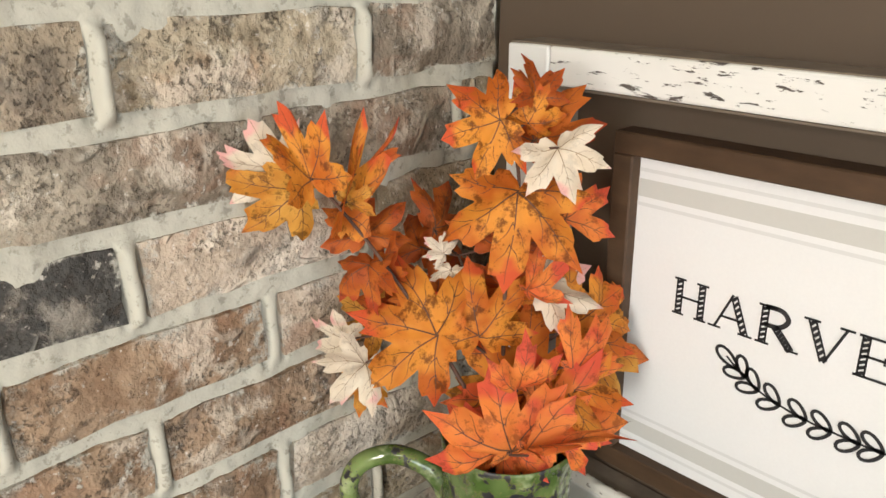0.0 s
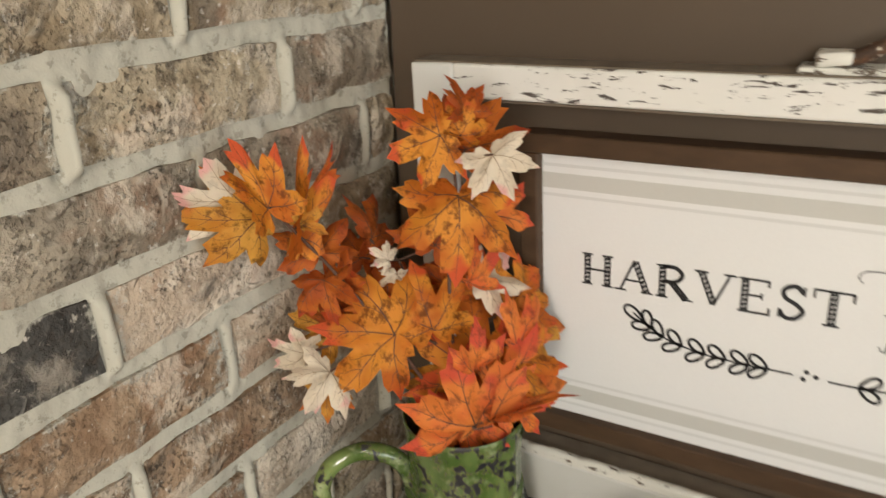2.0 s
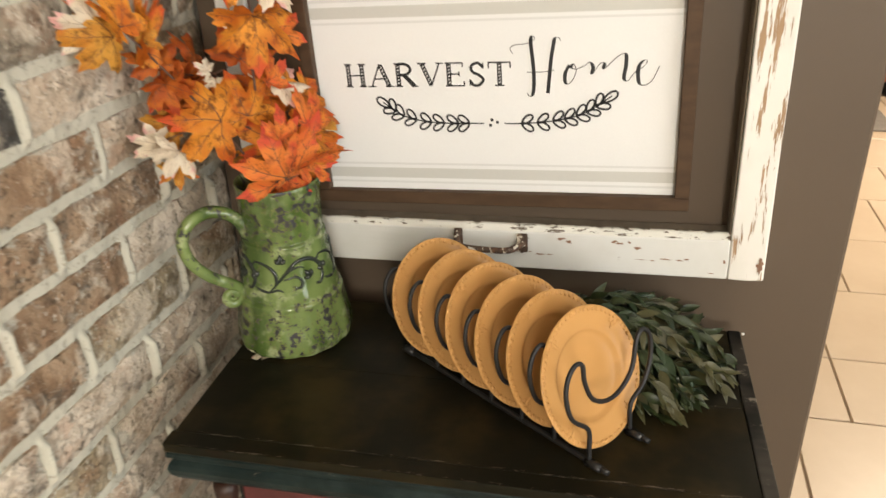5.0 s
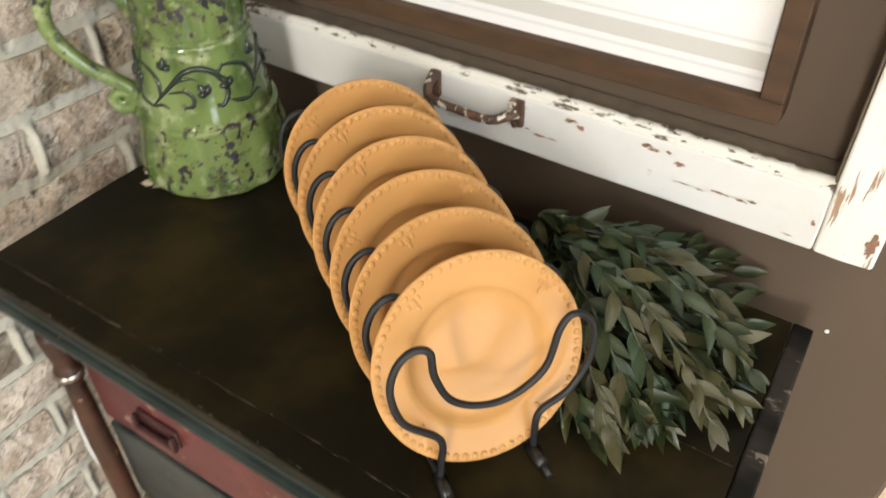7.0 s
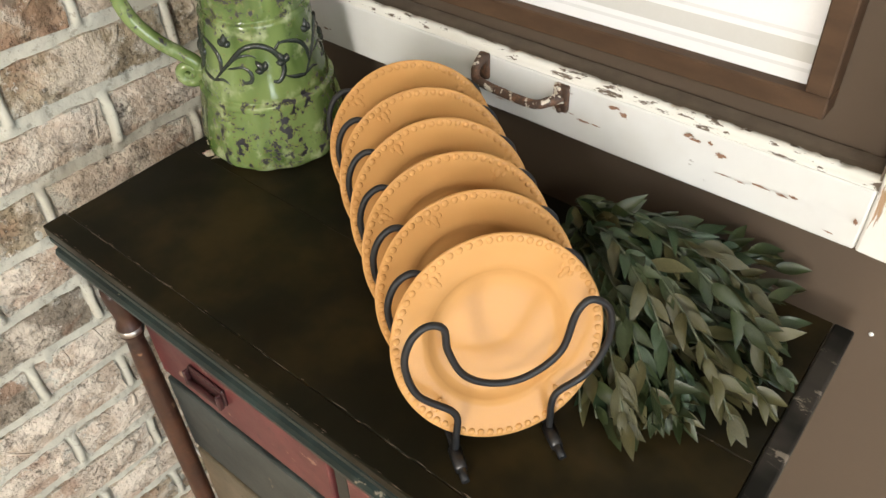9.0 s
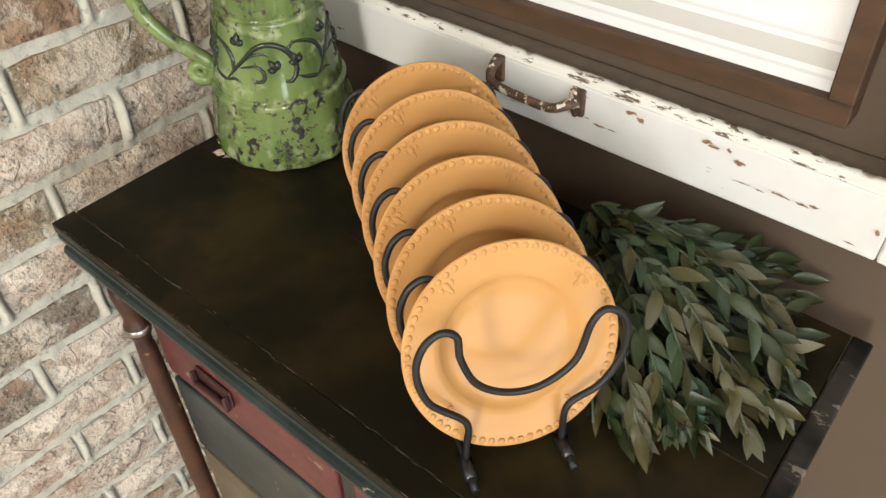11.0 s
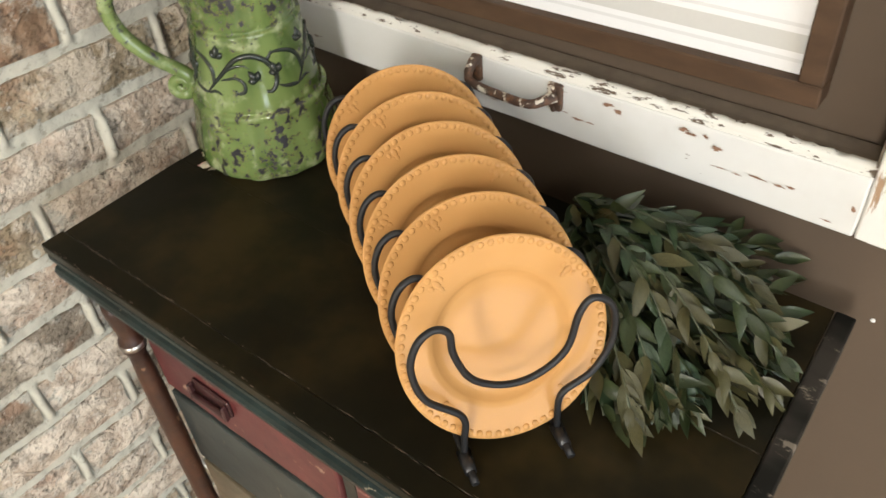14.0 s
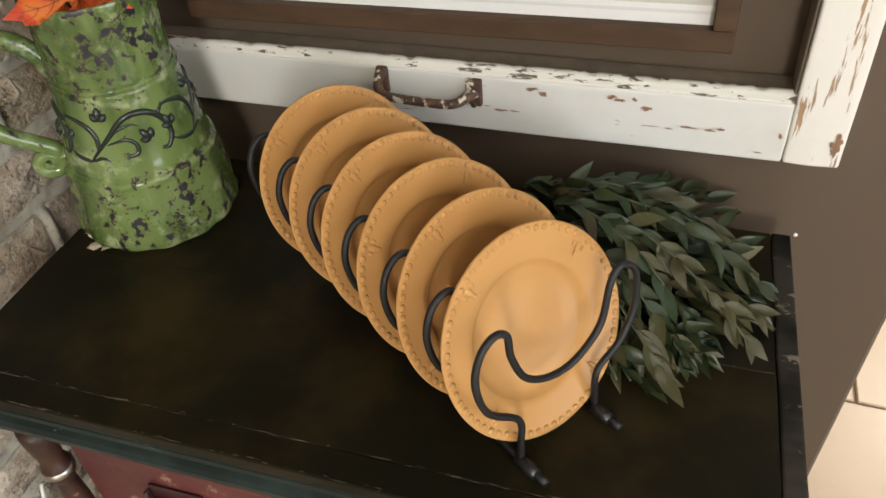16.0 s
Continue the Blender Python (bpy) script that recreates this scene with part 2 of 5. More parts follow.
def rubbed(name, a, b, under):
    k = Mat(name, 0.45)
    c = k.mix(k.step(k.noise(10, 5, 0.65), 0.35, 0.7), a, b)
    c = k.mix(k.step(k.noise(38, 6, 0.7), 0.625, 0.68), c, under)
    c = k.mix(k.math("MULTIPLY", k.step(k.noise(120, 4), 0.6, 0.7), 0.5), c, tuple(u * 0.4 for u in a))
    return k.colour(c).bump(k.noise(70, 5), 0.35, 0.001).m


M_RED = rubbed("red_rubbed_paint", (0.075, 0.016, 0.016), (0.135, 0.034, 0.032), (0.28, 0.17, 0.12))
M_GREENISH = rubbed("green_grey_rubbed_paint", (0.015, 0.020, 0.019), (0.044, 0.054, 0.049), (0.18, 0.14, 0.09))
M_OLIVE = rubbed("ochre_rubbed_paint", (0.09, 0.07, 0.042), (0.17, 0.13, 0.085), (0.05, 0.04, 0.03))
M_POST = rubbed("red_brown_stain", (0.024, 0.009, 0.005), (0.070, 0.024, 0.010), (0.20, 0.11, 0.06))
# pale metal that stands in for the highlight on the posts' turned bead
M_POST_GLINT = plain("post_bead_glint", (0.40, 0.38, 0.35), 0.3, 1.0, 0.2, 90, 0.1)
M_DARK = plain("dark_cabinet_frame", (0.018, 0.019, 0.016), 0.5, vary=0.4, scale=30, bump=0.2)

# glazed crackle jug
def glaze(name, edge):
    """Streaked green glaze, torn off in angular flakes down to a dark body."""
    k = Mat(name, 0.14, spec=0.6)
    wide = k.noise(24, 3, 0.55)
    c = k.mix(k.step(k.noise(17, 3, 0.5, k.mapped((1, 1, 0.45)), 0.4), 0.38, 0.64), (0.052, 0.092, 0.020), (0.165, 0.225, 0.075))
    c = k.mix(k.math("MULTIPLY", k.step(k.noise(45, 3), 0.52, 0.74), 0.6), c, (0.46, 0.50, 0.29))
    sep = k.t.nodes.new("ShaderNodeSeparateXYZ")
    k.put(sep.inputs[0], k.co)
    # the scrolled band kept more of its glaze than the foot and neck
    band = k.math("ABSOLUTE", k.math("SUBTRACT", sep.outputs[2], 0.111))
    keep = k.step(band, 0.026, 0.041, 0.055, 0.0)
    n = k.math("ADD", k.math("MULTIPLY", k.noise(105, 6, 0.66, None, 0.1), 0.70), k.math("MULTIPLY", k.noise(30, 2), 0.30))
    n = k.math("SUBTRACT", n, keep)
    rim = k.step(n, edge - 0.034, edge - 0.006)
    chip = k.step(n, edge, edge + 0.006)
    fine = k.step(k.noise(170, 6, 0.75), 0.585, 0.60)
    fine = k.math("MULTIPLY", fine, k.step(k.math("SUBTRACT", k.noise(22, 2), keep), 0.47, 0.54))
    chip = k.math("MAXIMUM", chip, fine)
    c = k.mix(k.math("MULTIPLY", rim, 0.6), c, (0.19, 0.19, 0.060))
    c = k.mix(chip, c, (0.014, 0.013, 0.016))
    k.colour(c)
    k.rough(k.step(chip, 0, 1, 0.10, 0.45))
    return k.bump(k.math("SUBTRACT", k.math("MULTIPLY", wide, 0.6), k.math("MULTIPLY", chip, 0.7)), 0.5, 0.0018).m


M_GLAZE = glaze("green_crackle_glaze", 0.548)
M_GLAZE_CLEAN = glaze("green_plain_glaze", 0.560)
M_GLAZE_LINE = plain("dark_scroll_glaze", (0.022, 0.028, 0.022), 0.25, vary=0.3)
M_JUG_IN = plain("dark_jug_inside", (0.05, 0.07, 0.03), 0.4)

k = Mat("mustard_glaze", 0.2, spec=0.11)
k.colour(k.mix(k.noise(22, 3), (0.475, 0.250, 0.086), (0.52, 0.280, 0.104)))
k.rough(k.step(k.noise(30, 3), 0.3, 0.7, 0.13, 0.20))
M_PLATE = k.bump(k.noise(60, 2), 0.05, 0.001).m
M_WIRE = plain("black_iron_wire", (0.005, 0.005, 0.0055), 0.55, vary=0.3, scale=150, bump=0.15)
k = Mat("rusty_painted_iron", 0.6)
c = k.mix(k.step(k.noise(120, 5, 0.7), 0.45, 0.6), (0.055, 0.030, 0.018), (0.13, 0.062, 0.032))
c = k.mix(k.step(k.noise(90, 5, 0.6), 0.56, 0.585), c, (0.60, 0.55, 0.46))
M_RUST = k.colour(c).bump(k.noise(150, 4), 0.6, 0.001).m


def leaf_material(name, base, second, tip, spots, clear=0.25):
    """Printed cloth: patches of two tones, set apart to paint in fold shading, coloured tips, dark spots, light through
    it.
    """
    k = Mat(name, 0.62, spec=0.25)
    v = k.mapped((1, 1, 1), by_object=5.0)
    c = k.mix(k.step(k.noise(1.6, 3, 0.5, v), 0.38, 0.62), base, second)
    far = k.t.nodes.new("ShaderNodeVectorMath")
    far.operation = "LENGTH"
    k.put(far.inputs[0], k.co)
    edge = k.math("ADD", k.math("MULTIPLY", far.outputs["Value"], 0.62), k.math("MULTIPLY", k.noise(1.5, 2, 0.5, v), 1.15))
    c = k.mix(k.step(edge, 1.04, 1.2), c, tip)
    c = k.mix(k.math("MULTIPLY", k.step(k.noise(4.2, 6, 0.75, v), 0.515, 0.62), spots), c, tuple(u * 0.22 for u in base))
    k.colour(c)
    k.bump(k.noise(9, 3, 0.5, v), 0.2, 0.002)
    out = k.t.nodes["Material Output"]
    tr = k.t.nodes.new("ShaderNodeBsdfTranslucent")
    k.put(tr.inputs[0], c)
    mx = k.t.nodes.new("ShaderNodeMixShader")
    mx.inputs[0].default_value = clear
    k.t.links.new(k.b.outputs[0], mx.inputs[1])
    k.t.links.new(tr.outputs[0], mx.inputs[2])
    k.t.links.new(mx.outputs[0], out.inputs[0])
    return k.m


M_LEAF = {
    "orange": leaf_material("orange_cloth_leaf", (0.50, 0.120, 0.013), (0.70, 0.270, 0.034), (0.60, 0.09, 0.025), 0.8),
    "gold": leaf_material("golden_cloth_leaf", (0.50, 0.190, 0.022), (0.64, 0.320, 0.055), (0.56, 0.14, 0.03), 0.75),
    "coral": leaf_material("coral_cloth_leaf", (0.66, 0.125, 0.030), (0.72, 0.21, 0.042), (0.62, 0.085, 0.04), 0.55),
    "rust": leaf_material("rust_cloth_leaf", (0.37, 0.070, 0.012), (0.49, 0.125, 0.018), (0.40, 0.06, 0.02), 0.6),
    "cream": leaf_material("cream_cloth_leaf", (0.68, 0.58, 0.44), (0.76, 0.67, 0.53), (0.74, 0.40, 0.36), 0.2),
}
M_VEIN = plain("dark_leaf_vein", (0.11, 0.042, 0.016), 0.7, vary=0.3)
M_VEIN_PALE = plain("tan_leaf_vein", (0.33, 0.23, 0.14), 0.7, vary=0.3)
M_TWIG = plain("brown_twig", (0.085, 0.040, 0.024), 0.7, vary=0.35, scale=200, bump=0.3)


def bay_material(name, a, b):
    k = Mat(name, 0.36, spec=0.35)
    v = k.mapped(by_object=4.0)
    c = k.mix(k.step(k.noise(45, 3, 0.5, v), 0.35, 0.65), a, b)
    c = k.mix(k.math("MULTIPLY", k.random(), 0.45), c, tuple(u * 0.55 for u in a))
    k.colour(c)
    return k.bump(k.noise(160, 3, 0.5, v), 0.3, 0.001).m


M_BAY = [bay_material("green_cloth_leaf", (0.019, 0.029, 0.011), (0.045, 0.060, 0.022)),
         bay_material("olive_cloth_leaf", (0.046, 0.045, 0.017), (0.082, 0.076, 0.032)),
         bay_material("blue_green_cloth_leaf", (0.020, 0.037, 0.017), (0.046, 0.072, 0.035))]
M_STEM = plain("green_stem", (0.06, 0.07, 0.04), 0.6, vary=0.3)

k = Mat("beige_floor_tile", 0.35)
v = k.mapped(by_object=5.0)
k.colour(k.mix(k.noise(6, 5, 0.6, v), (0.50, 0.38, 0.26), (0.62, 0.50, 0.37)))
M_TILE = k.bump(k.noise(30, 4, 0.6, v), 0.15, 0.001).m
M_GROUT = plain("tile_grout", (0.30, 0.22, 0.15), 0.9, vary=0.2)
k = Mat("cherry_wood", 0.4)
v = k.mapped((1, 1, 0.15))
k.colour(k.mix(k.noise(40, 4, 0.6, v), (0.20, 0.055, 0.022), (0.30, 0.095, 0.04)))
M_CHERRY = k.bump(k.noise(60, 3, 0.5, v), 0.1, 0.001).m
M_MAT = plain("grey_floor_mat", (0.20, 0.18, 0.16), 0.95, vary=0.4, scale=30, bump=0.5)
M_BLACK = plain("black_enamel", (0.015, 0.015, 0.016), 0.3)
M_WHITE = plain("white_enamel", (0.78, 0.78, 0.76), 0.3, vary=0.03)
# glowing glass for the added, unseen ceiling fittings
k = Mat("lamp_glass", 0.3)
k.colour((0.9, 0.88, 0.82))
k.b.inputs["Emission Color"].default_value = (1.0, 0.9, 0.76, 1)
k.b.inputs["Emission Strength"].default_value = 4.0
M_LAMP = k.m

# ---- building helpers ----
def group_empty(name, at, label, category, group="", kind="", turn=0.0):
    e = new(name)
    e.empty_display_size = 0.02
    e.matrix_world = pose(*at, 0, 0, turn)
    return tagged(e, label, category, group, kind)


def mesh_of(name, bm, materials, smooth=False):
    me = bpy.data.meshes.new(name)
    bm.normal_update()
    bm.to_mesh(me)
    bm.free()
    for m in materials if isinstance(materials, (list, tuple)) else [materials]:
        me.materials.append(m)
    if smooth:
        me.polygons.foreach_set("use_smooth", [True] * len(me.polygons))
    return me


def part(name, bm, material, parent=None, label="", smooth=False, m=None):
    """One mesh object; its points are in the parent's space."""
    ob = new(name, bm if isinstance(bm, bpy.types.Mesh) else mesh_of(name, bm, material, smooth))
    if parent:
        ob.parent = parent
    if m is not None:
        ob.matrix_basis = m
    if label:
        ob["label"] = label
    return ob


def box(x0, x1, y0, y1, z0, z1, bevel=0.0, bm=None, segments=1):
    bm = bm or bmesh.new()
    made = bmesh.ops.create_cube(bm, size=1, matrix=Matrix.LocRotScale(((x0 + x1) / 2, (y0 + y1) / 2, (z0 + z1) / 2), None, (x1 - x0, y1 - y0, z1 - z0)))
    if bevel:
        edges = list({e for v in made["verts"] for e in v.link_edges})
        bmesh.ops.bevel(bm, geom=edges, offset=bevel, segments=segments, affect="EDGES", profile=0.5)
    return bm


def roughened(bm, cuts, amount, scale, seed=0.0):
    """Uneven, hand-worn surface."""
    bmesh.ops.subdivide_edges(bm, edges=bm.edges, cuts=cuts, use_grid_fill=True)
    for v in bm.verts:
        v.co += amount * noise.noise_vector(v.co * scale + Vector((seed, seed * 1.3, 0)))
    return bm


def lathe(profile, steps=64, bm=None, close=False):
    """Rings (radius, height) about z."""
    bm = bm or bmesh.new()
    rings = []
    for r, z in profile:
        rings.append([bm.verts.new((r * math.cos(2 * math.pi * i / steps), r * math.sin(2 * math.pi * i / steps), z)) for i in range(steps)])
    for a, b in zip(rings, rings[1:]):
        for i in range(steps):
            j = (i + 1) % steps
            bm.faces.new((a[i], a[j], b[j], b[i]))
    if close:
        bm.faces.new(list(reversed(rings[0])))
        bm.faces.new(rings[-1])
    return bm


def smooth_path(points, per=8):
    """Catmull-Rom through points."""
    p = [Vector(q) for q in points]
    p = [2 * p[0] - p[1], *p, 2 * p[-1] - p[-2]]
    out = []
    for a, b, c, d in zip(p, p[1:], p[2:], p[3:]):
        for i in range(per):
            t = i / per
            out.append(0.5 * (2 * b + (c - a) * t + (2 * a - 5 * b + 4 * c - d) * t * t + (3 * b - a - 3 * c + d) * t ** 3))
    return out + [p[-2]]


def tube(path, radius, sides=10, bm=None, caps=True):
    """A round bar along a path; radius is a number or a function of 0..1."""
    bm = bm or bmesh.new()
    path = [Vector(q) for q in path]
    up, rings = Vector((0.13, 0.21, 0.97)), []
    for i, q in enumerate(path):
        along = (path[min(i + 1, len(path) - 1)] - path[max(i - 1, 0)]).normalized()
        side = along.cross(up).normalized() if not rings else (last - along * last.dot(along)).normalized()
        last = side
        other = along.cross(side)
        r = radius(i / (len(path) - 1)) if callable(radius) else radius
        rings.append([bm.verts.new(q + r * (math.cos(2 * math.pi * k / sides) * side + math.sin(2 * math.pi * k / sides) * other)) for k in range(sides)])
    for a, b in zip(rings, rings[1:]):
        for k in range(sides):
            bm.faces.new((a[k], a[(k + 1) % sides], b[(k + 1) % sides], b[k]))
    if caps:
        bm.faces.new(list(reversed(rings[0])))
        bm.faces.new(rings[-1])
    return bm


def structure(name, bm, material, label, category):
    return tagged(part(name, bm, material), label, category, kind="structure")

# ---- the room ----
H = 2.4
structure("floor", box(-0.1, 4.2, -3.5, 5.2, -0.12, -0.006), M_GROUT, "tan grout bed under beige floor tiles", "floor")
FLOOR = bpy.data.objects["floor"]
structure("ceiling", box(-0.1, 4.2, -3.5, 5.2, H, H + 0.1), M_CEILING, "plain white painted ceiling", "ceiling")
# brown wall behind the cabinet, ending in an outside corner
structure("wall_brown", box(0.0, 0.842, 0.0, 0.14, 0, H, 0.004), M_WALL, "smooth brown painted wall with an outside corner", "wall")
structure("wall_return", box(0.70, 0.84, 0.14, 5.2, 0, H), M_WALL, "brown painted wall running back to the kitchen", "wall")
structure("wall_kitchen", box(0.84, 4.1, 4.62, 4.76, 0, H), M_CREAM_WALL, "tan painted kitchen wall", "wall")
# unseen side wall, its opening and frame added for the cool fill
wall_e = box(4.1, 4.2, -3.5, -2.9, 0, H)
box(4.1, 4.2, -0.5, 5.2, 0, H, bm=wall_e)
box(4.1, 4.2, -2.9, -0.5, 0, 0.12, bm=wall_e)
box(4.1, 4.2, -2.9, -0.5, 2.05, H, bm=wall_e)
structure("wall_east", wall_e, M_CREAM_WALL, "unseen tan side wall with an opening for the fill light", "wall")
win = tagged(new("window_2"), "unseen white window frame added round the side fill light", "window", kind="structure")
frame_bm = box(4.13, 4.18, -2.9, -0.5, 0.12, 0.18)
for q in ((-2.9, -0.5, 1.99, 2.05), (-2.9, -2.84, 0.18, 1.99), (-0.56, -0.5, 0.18, 1.99), (-1.74, -1.66, 0.18, 1.99)):
    box(4.13, 4.18, q[0], q[1], q[2], q[3], bm=frame_bm)
part("window_frame", frame_bm, M_WHITE, win)
wall_s = box(-0.1, 0.7, -3.5, -3.4, 0, H)
box(1.9, 4.1, -3.5, -3.4, 0, H, bm=wall_s)
box(0.7, 1.9, -3.5, -3.4, 0, 0.5, bm=wall_s)
box(0.7, 1.9, -3.5, -3.4, 1.9, H, bm=wall_s)
structure("wall_south", wall_s, M_CREAM_WALL, "tan painted wall with a window opening", "wall")
win = tagged(new("window_1"), "plain white window frame with clear panes", "window", kind="structure")
frame_bm = box(0.7, 1.9, -3.48, -3.42, 0.5, 0.55)
for q in ((0.7, 1.9, 1.85, 1.9), (0.7, 0.75, 0.55, 1.85), (1.85, 1.9, 0.55, 1.85), (1.28, 1.32, 0.55, 1.85)):
    box(q[0], q[1], -3.48, -3.42, q[2], q[3], bm=frame_bm)
part("window_frame", frame_bm, M_WHITE, win)

# ---- brick wall: mortar bed, bricks laid in it ----
mortar = bmesh.new()
bmesh.ops.create_grid(mortar, x_segments=520, y_segments=340, size=0.5)
for v in mortar.verts:
    y, z = -1.2 + (v.co.x + 0.5) * 1.2, (v.co.y + 0.5) * 1.6
    n = noise.fractal(Vector((0, y, z)) * 26, 0.6, 2.0, 3)
    row = math.floor((1.302 + 0.0076 - z) / 0.0692)
    up = (1.302 + 0.0076 - z) / 0.0692 - row
    off = (y + (0.145 if row % 2 == 0 else 0.045)) / 0.196
    off = (off - round(off)) * 0.196 + 0.0028 * noise.noise(Vector((7, row * 3.1, z * 30)))
    # struck bead in each upright joint with a groove at its sides; some are smeared flush
    hand = noise.noise(Vector((row * 4.7, round((y + (0.145 if row % 2 == 0 else 0.045)) / 0.196) * 2.9, 1.5)))
    proud = 0.0125 * max(0.25, min(1.0, 0.75 + 0.9 * hand))
    inside = max(0.0, min(1.0, min(up - 0.10, 0.99 - up) * 9))
    bead = inside * (proud * math.exp(-(off / 0.0052) ** 4) - 0.0065 * math.exp(-((abs(off) - 0.0088) / 0.0026) ** 2))
    v.co = Vector((-0.0026 + bead + 0.0030 * n * (0.35 if abs(off) < 0.007 else 1.0), y, z))
WALL = structure("wall_brick", box(-0.1, -0.012, -3.5, 0.14, 0, H), M_MORTAR, "tumbled brick wall with wide smeared grey mortar", "wall")
part("mortar_bed", mortar, M_MORTAR, WALL, smooth=True)

ROW, LONG, TALL, JOINT_Y = 0.0692, 0.196, 0.054, 0.016
FIRST = 1.302


def brick_mesh(seed, length, nearest=True):
    """A brick face with worn, uneven arrises: a grid pushed in at its rim."""
    rnd = random.Random(seed)
    bm = bmesh.new()
    nx, nz = (6, 3) if nearest else (2, 1)
    top = {}
    for i in range(nx + 1):
        for j in range(nz + 1):
            y, z = (i / nx - 0.5) * length, (j / nz - 0.5) * TALL
            rim = i in (0, nx) or j in (0, nz)
            if rim:
                y += rnd.uniform(-0.0022, 0.0022)
                z += rnd.uniform(-0.0022, 0.0022)
            x = rnd.uniform(-0.0012, 0.0016) + (0.0 if rim else 0.0035)
            top[i, j] = bm.verts.new((x, y, z))
    for i in range(nx):
        for j in range(nz):
            bm.faces.new((top[i, j], top[i + 1, j], top[i + 1, j + 1], top[i, j + 1]))
    edge = [top[i, 0] for i in range(nx + 1)] + [top[nx, j] for j in range(1, nz + 1)] + [top[i, nz] for i in range(nx - 1, -1, -1)] + [top[0, j] for j in range(nz - 1, 0, -1)]
    back = [bm.verts.new((-0.014, v.co.y * 1.01, v.co.z * 1.03)) for v in edge]
    for a in range(len(edge)):
        b = (a + 1) % len(edge)
        bm.faces.new((edge[b], edge[a], back[a], back[b]))
    return bm


DARK_R, DARK_L = {(2, 2)}, {(0, 2)}
GREY = {(1, 1), (1, 2), (3, 0), (4, 4), (10, 2), (12, 1), (11, 3)}
BROWN = {(3, 2), (3, 3), (4, 1), (4, 2), (5, 2), (5, 3), (6, 2), (6, 3), (4, 3)}
PALE = {(2, 1), (3, 1), (5, 1), (7, 1), (9, 2), (10, 1), (13, 2), (14, 2), (9, 1), (11, 2), (12, 2)}

# ---- old window sash on the wall ----
SASH_X, SASH_Z, TILT_Y = 0.4025, 0.849, -1.6
sash = group_empty("window_sash", (SASH_X, 0, SASH_Z), "old white window sash with chipped paint on brown wall", "window frame")
sash.matrix_world = pose(SASH_X, -0.0005, SASH_Z, 0, TILT_Y, 0)
SW, SH, SD = 0.342, 0.432, 0.038


def worn_bar(x0, x1, y0, y1, z0, z1, seed, amount=0.0009):
    return roughened(box(x0, x1, y0, y1, z0, z1, 0.0022, segments=2), 5, amount, 30, seed)


part("stile", worn_bar(-SW, -SW + 0.042, -SD, 0, 0, SH, 1), M_SASH, sash, "white stile with worn arrises")
part("stile", worn_bar(SW - 0.042, SW, -SD, 0, 0, SH, 2, 0.0013), M_SASH_RAW, sash, "stile with paint flaked down to bare wood")
part("bottom_rail", worn_bar(-SW + 0.0425, SW - 0.0425, -SD + 0.0005, 0, 0.0, 0.054, 3), M_SASH, sash, "white bottom rail with brown chips")
part("top_rail", worn_bar(-SW + 0.0425, SW - 0.0425, -SD + 0.0005, 0, SH - 0.029, SH, 4), M_SASH_TOP, sash, "scraped white top rail")
lip = bmesh.new()
prof = [(-SD + 0.002, 0.0535), (-SD + 0.002, 0.0552), (-SD + 0.0045, 0.0558), (-SD + 0.0055, 0.0590), (-SD + 0.008, 0.0610), (-SD + 0.0115, 0.0612), (-SD + 0.0135, 0.0596), (-SD + 0.0145, 0.0580)]
ledge = [(-SD + 0.0140, 0.0586), (-SD + 0.022, 0.0582), (-0.006, 0.0590), (-0.002, 0.0590), (-0.002, 0.0535)]
shelf = bmesh.new()
for bm, outline, steps in ((lip, prof, 150), (shelf, ledge, 60)):
    rows_ = []
    for i in range(steps):
        x = -SW + 0.0425 + i / (steps - 1) * (2 * SW - 0.085)
        bite = 0.0022 * max(0.0, noise.noise(Vector((x * 75, 3.0, 1.0))) - 0.12) if bm is lip else 0.0
        rows_.append([bm.verts.new((x, y + 0.0005 * noise.noise(Vector((x * 60, y * 90, 1))), z - (bite * 2.2 if j > 3 else 0.0) + 0.0006 * noise.noise(Vector((x * 50, z * 80, 5))))) for j, (y, z) in enumerate(outline)])
    for a, b in zip(rows_, rows_[1:]):
        for j in range(len(outline) - 1):
            bm.faces.new((a[j], b[j], b[j + 1], a[j + 1]))
part("glazing_bead", lip, M_SASH_LIP, sash, "moulded bead with paint worn to grey wood", smooth=True)
part("ledge", shelf, M_OLD_WOOD, sash, "bare weathered ledge behind the bead")
part("top_edge", worn_bar(-SW + 0.001, SW - 0.001, -SD + 0.003, -0.0005, SH - 0.001, SH + 0.0014, 9, 0.0004), M_OLD_WOOD, sash, "bare weathered upper edge")
part("inner_edge", worn_bar(SW - 0.0455, SW - 0.0425, -SD + 0.006, 0, 0.0545, SH - 0.0295, 5, 0.0004), M_OLD_WOOD, sash, "bare dark inner edge")
part("inner_edge", worn_bar(-SW + 0.0425, -SW + 0.0455, -SD + 0.006, 0, 0.0545, SH - 0.0295, 6, 0.0004), M_OLD_WOOD, sash, "bare dark inner edge")
part("inner_edge", worn_bar(-SW + 0.046, SW - 0.046, -SD + 0.006, 0, SH - 0.0325, SH - 0.0295, 7, 0.0004), M_OLD_WOOD, sash, "bare dark inner edge")


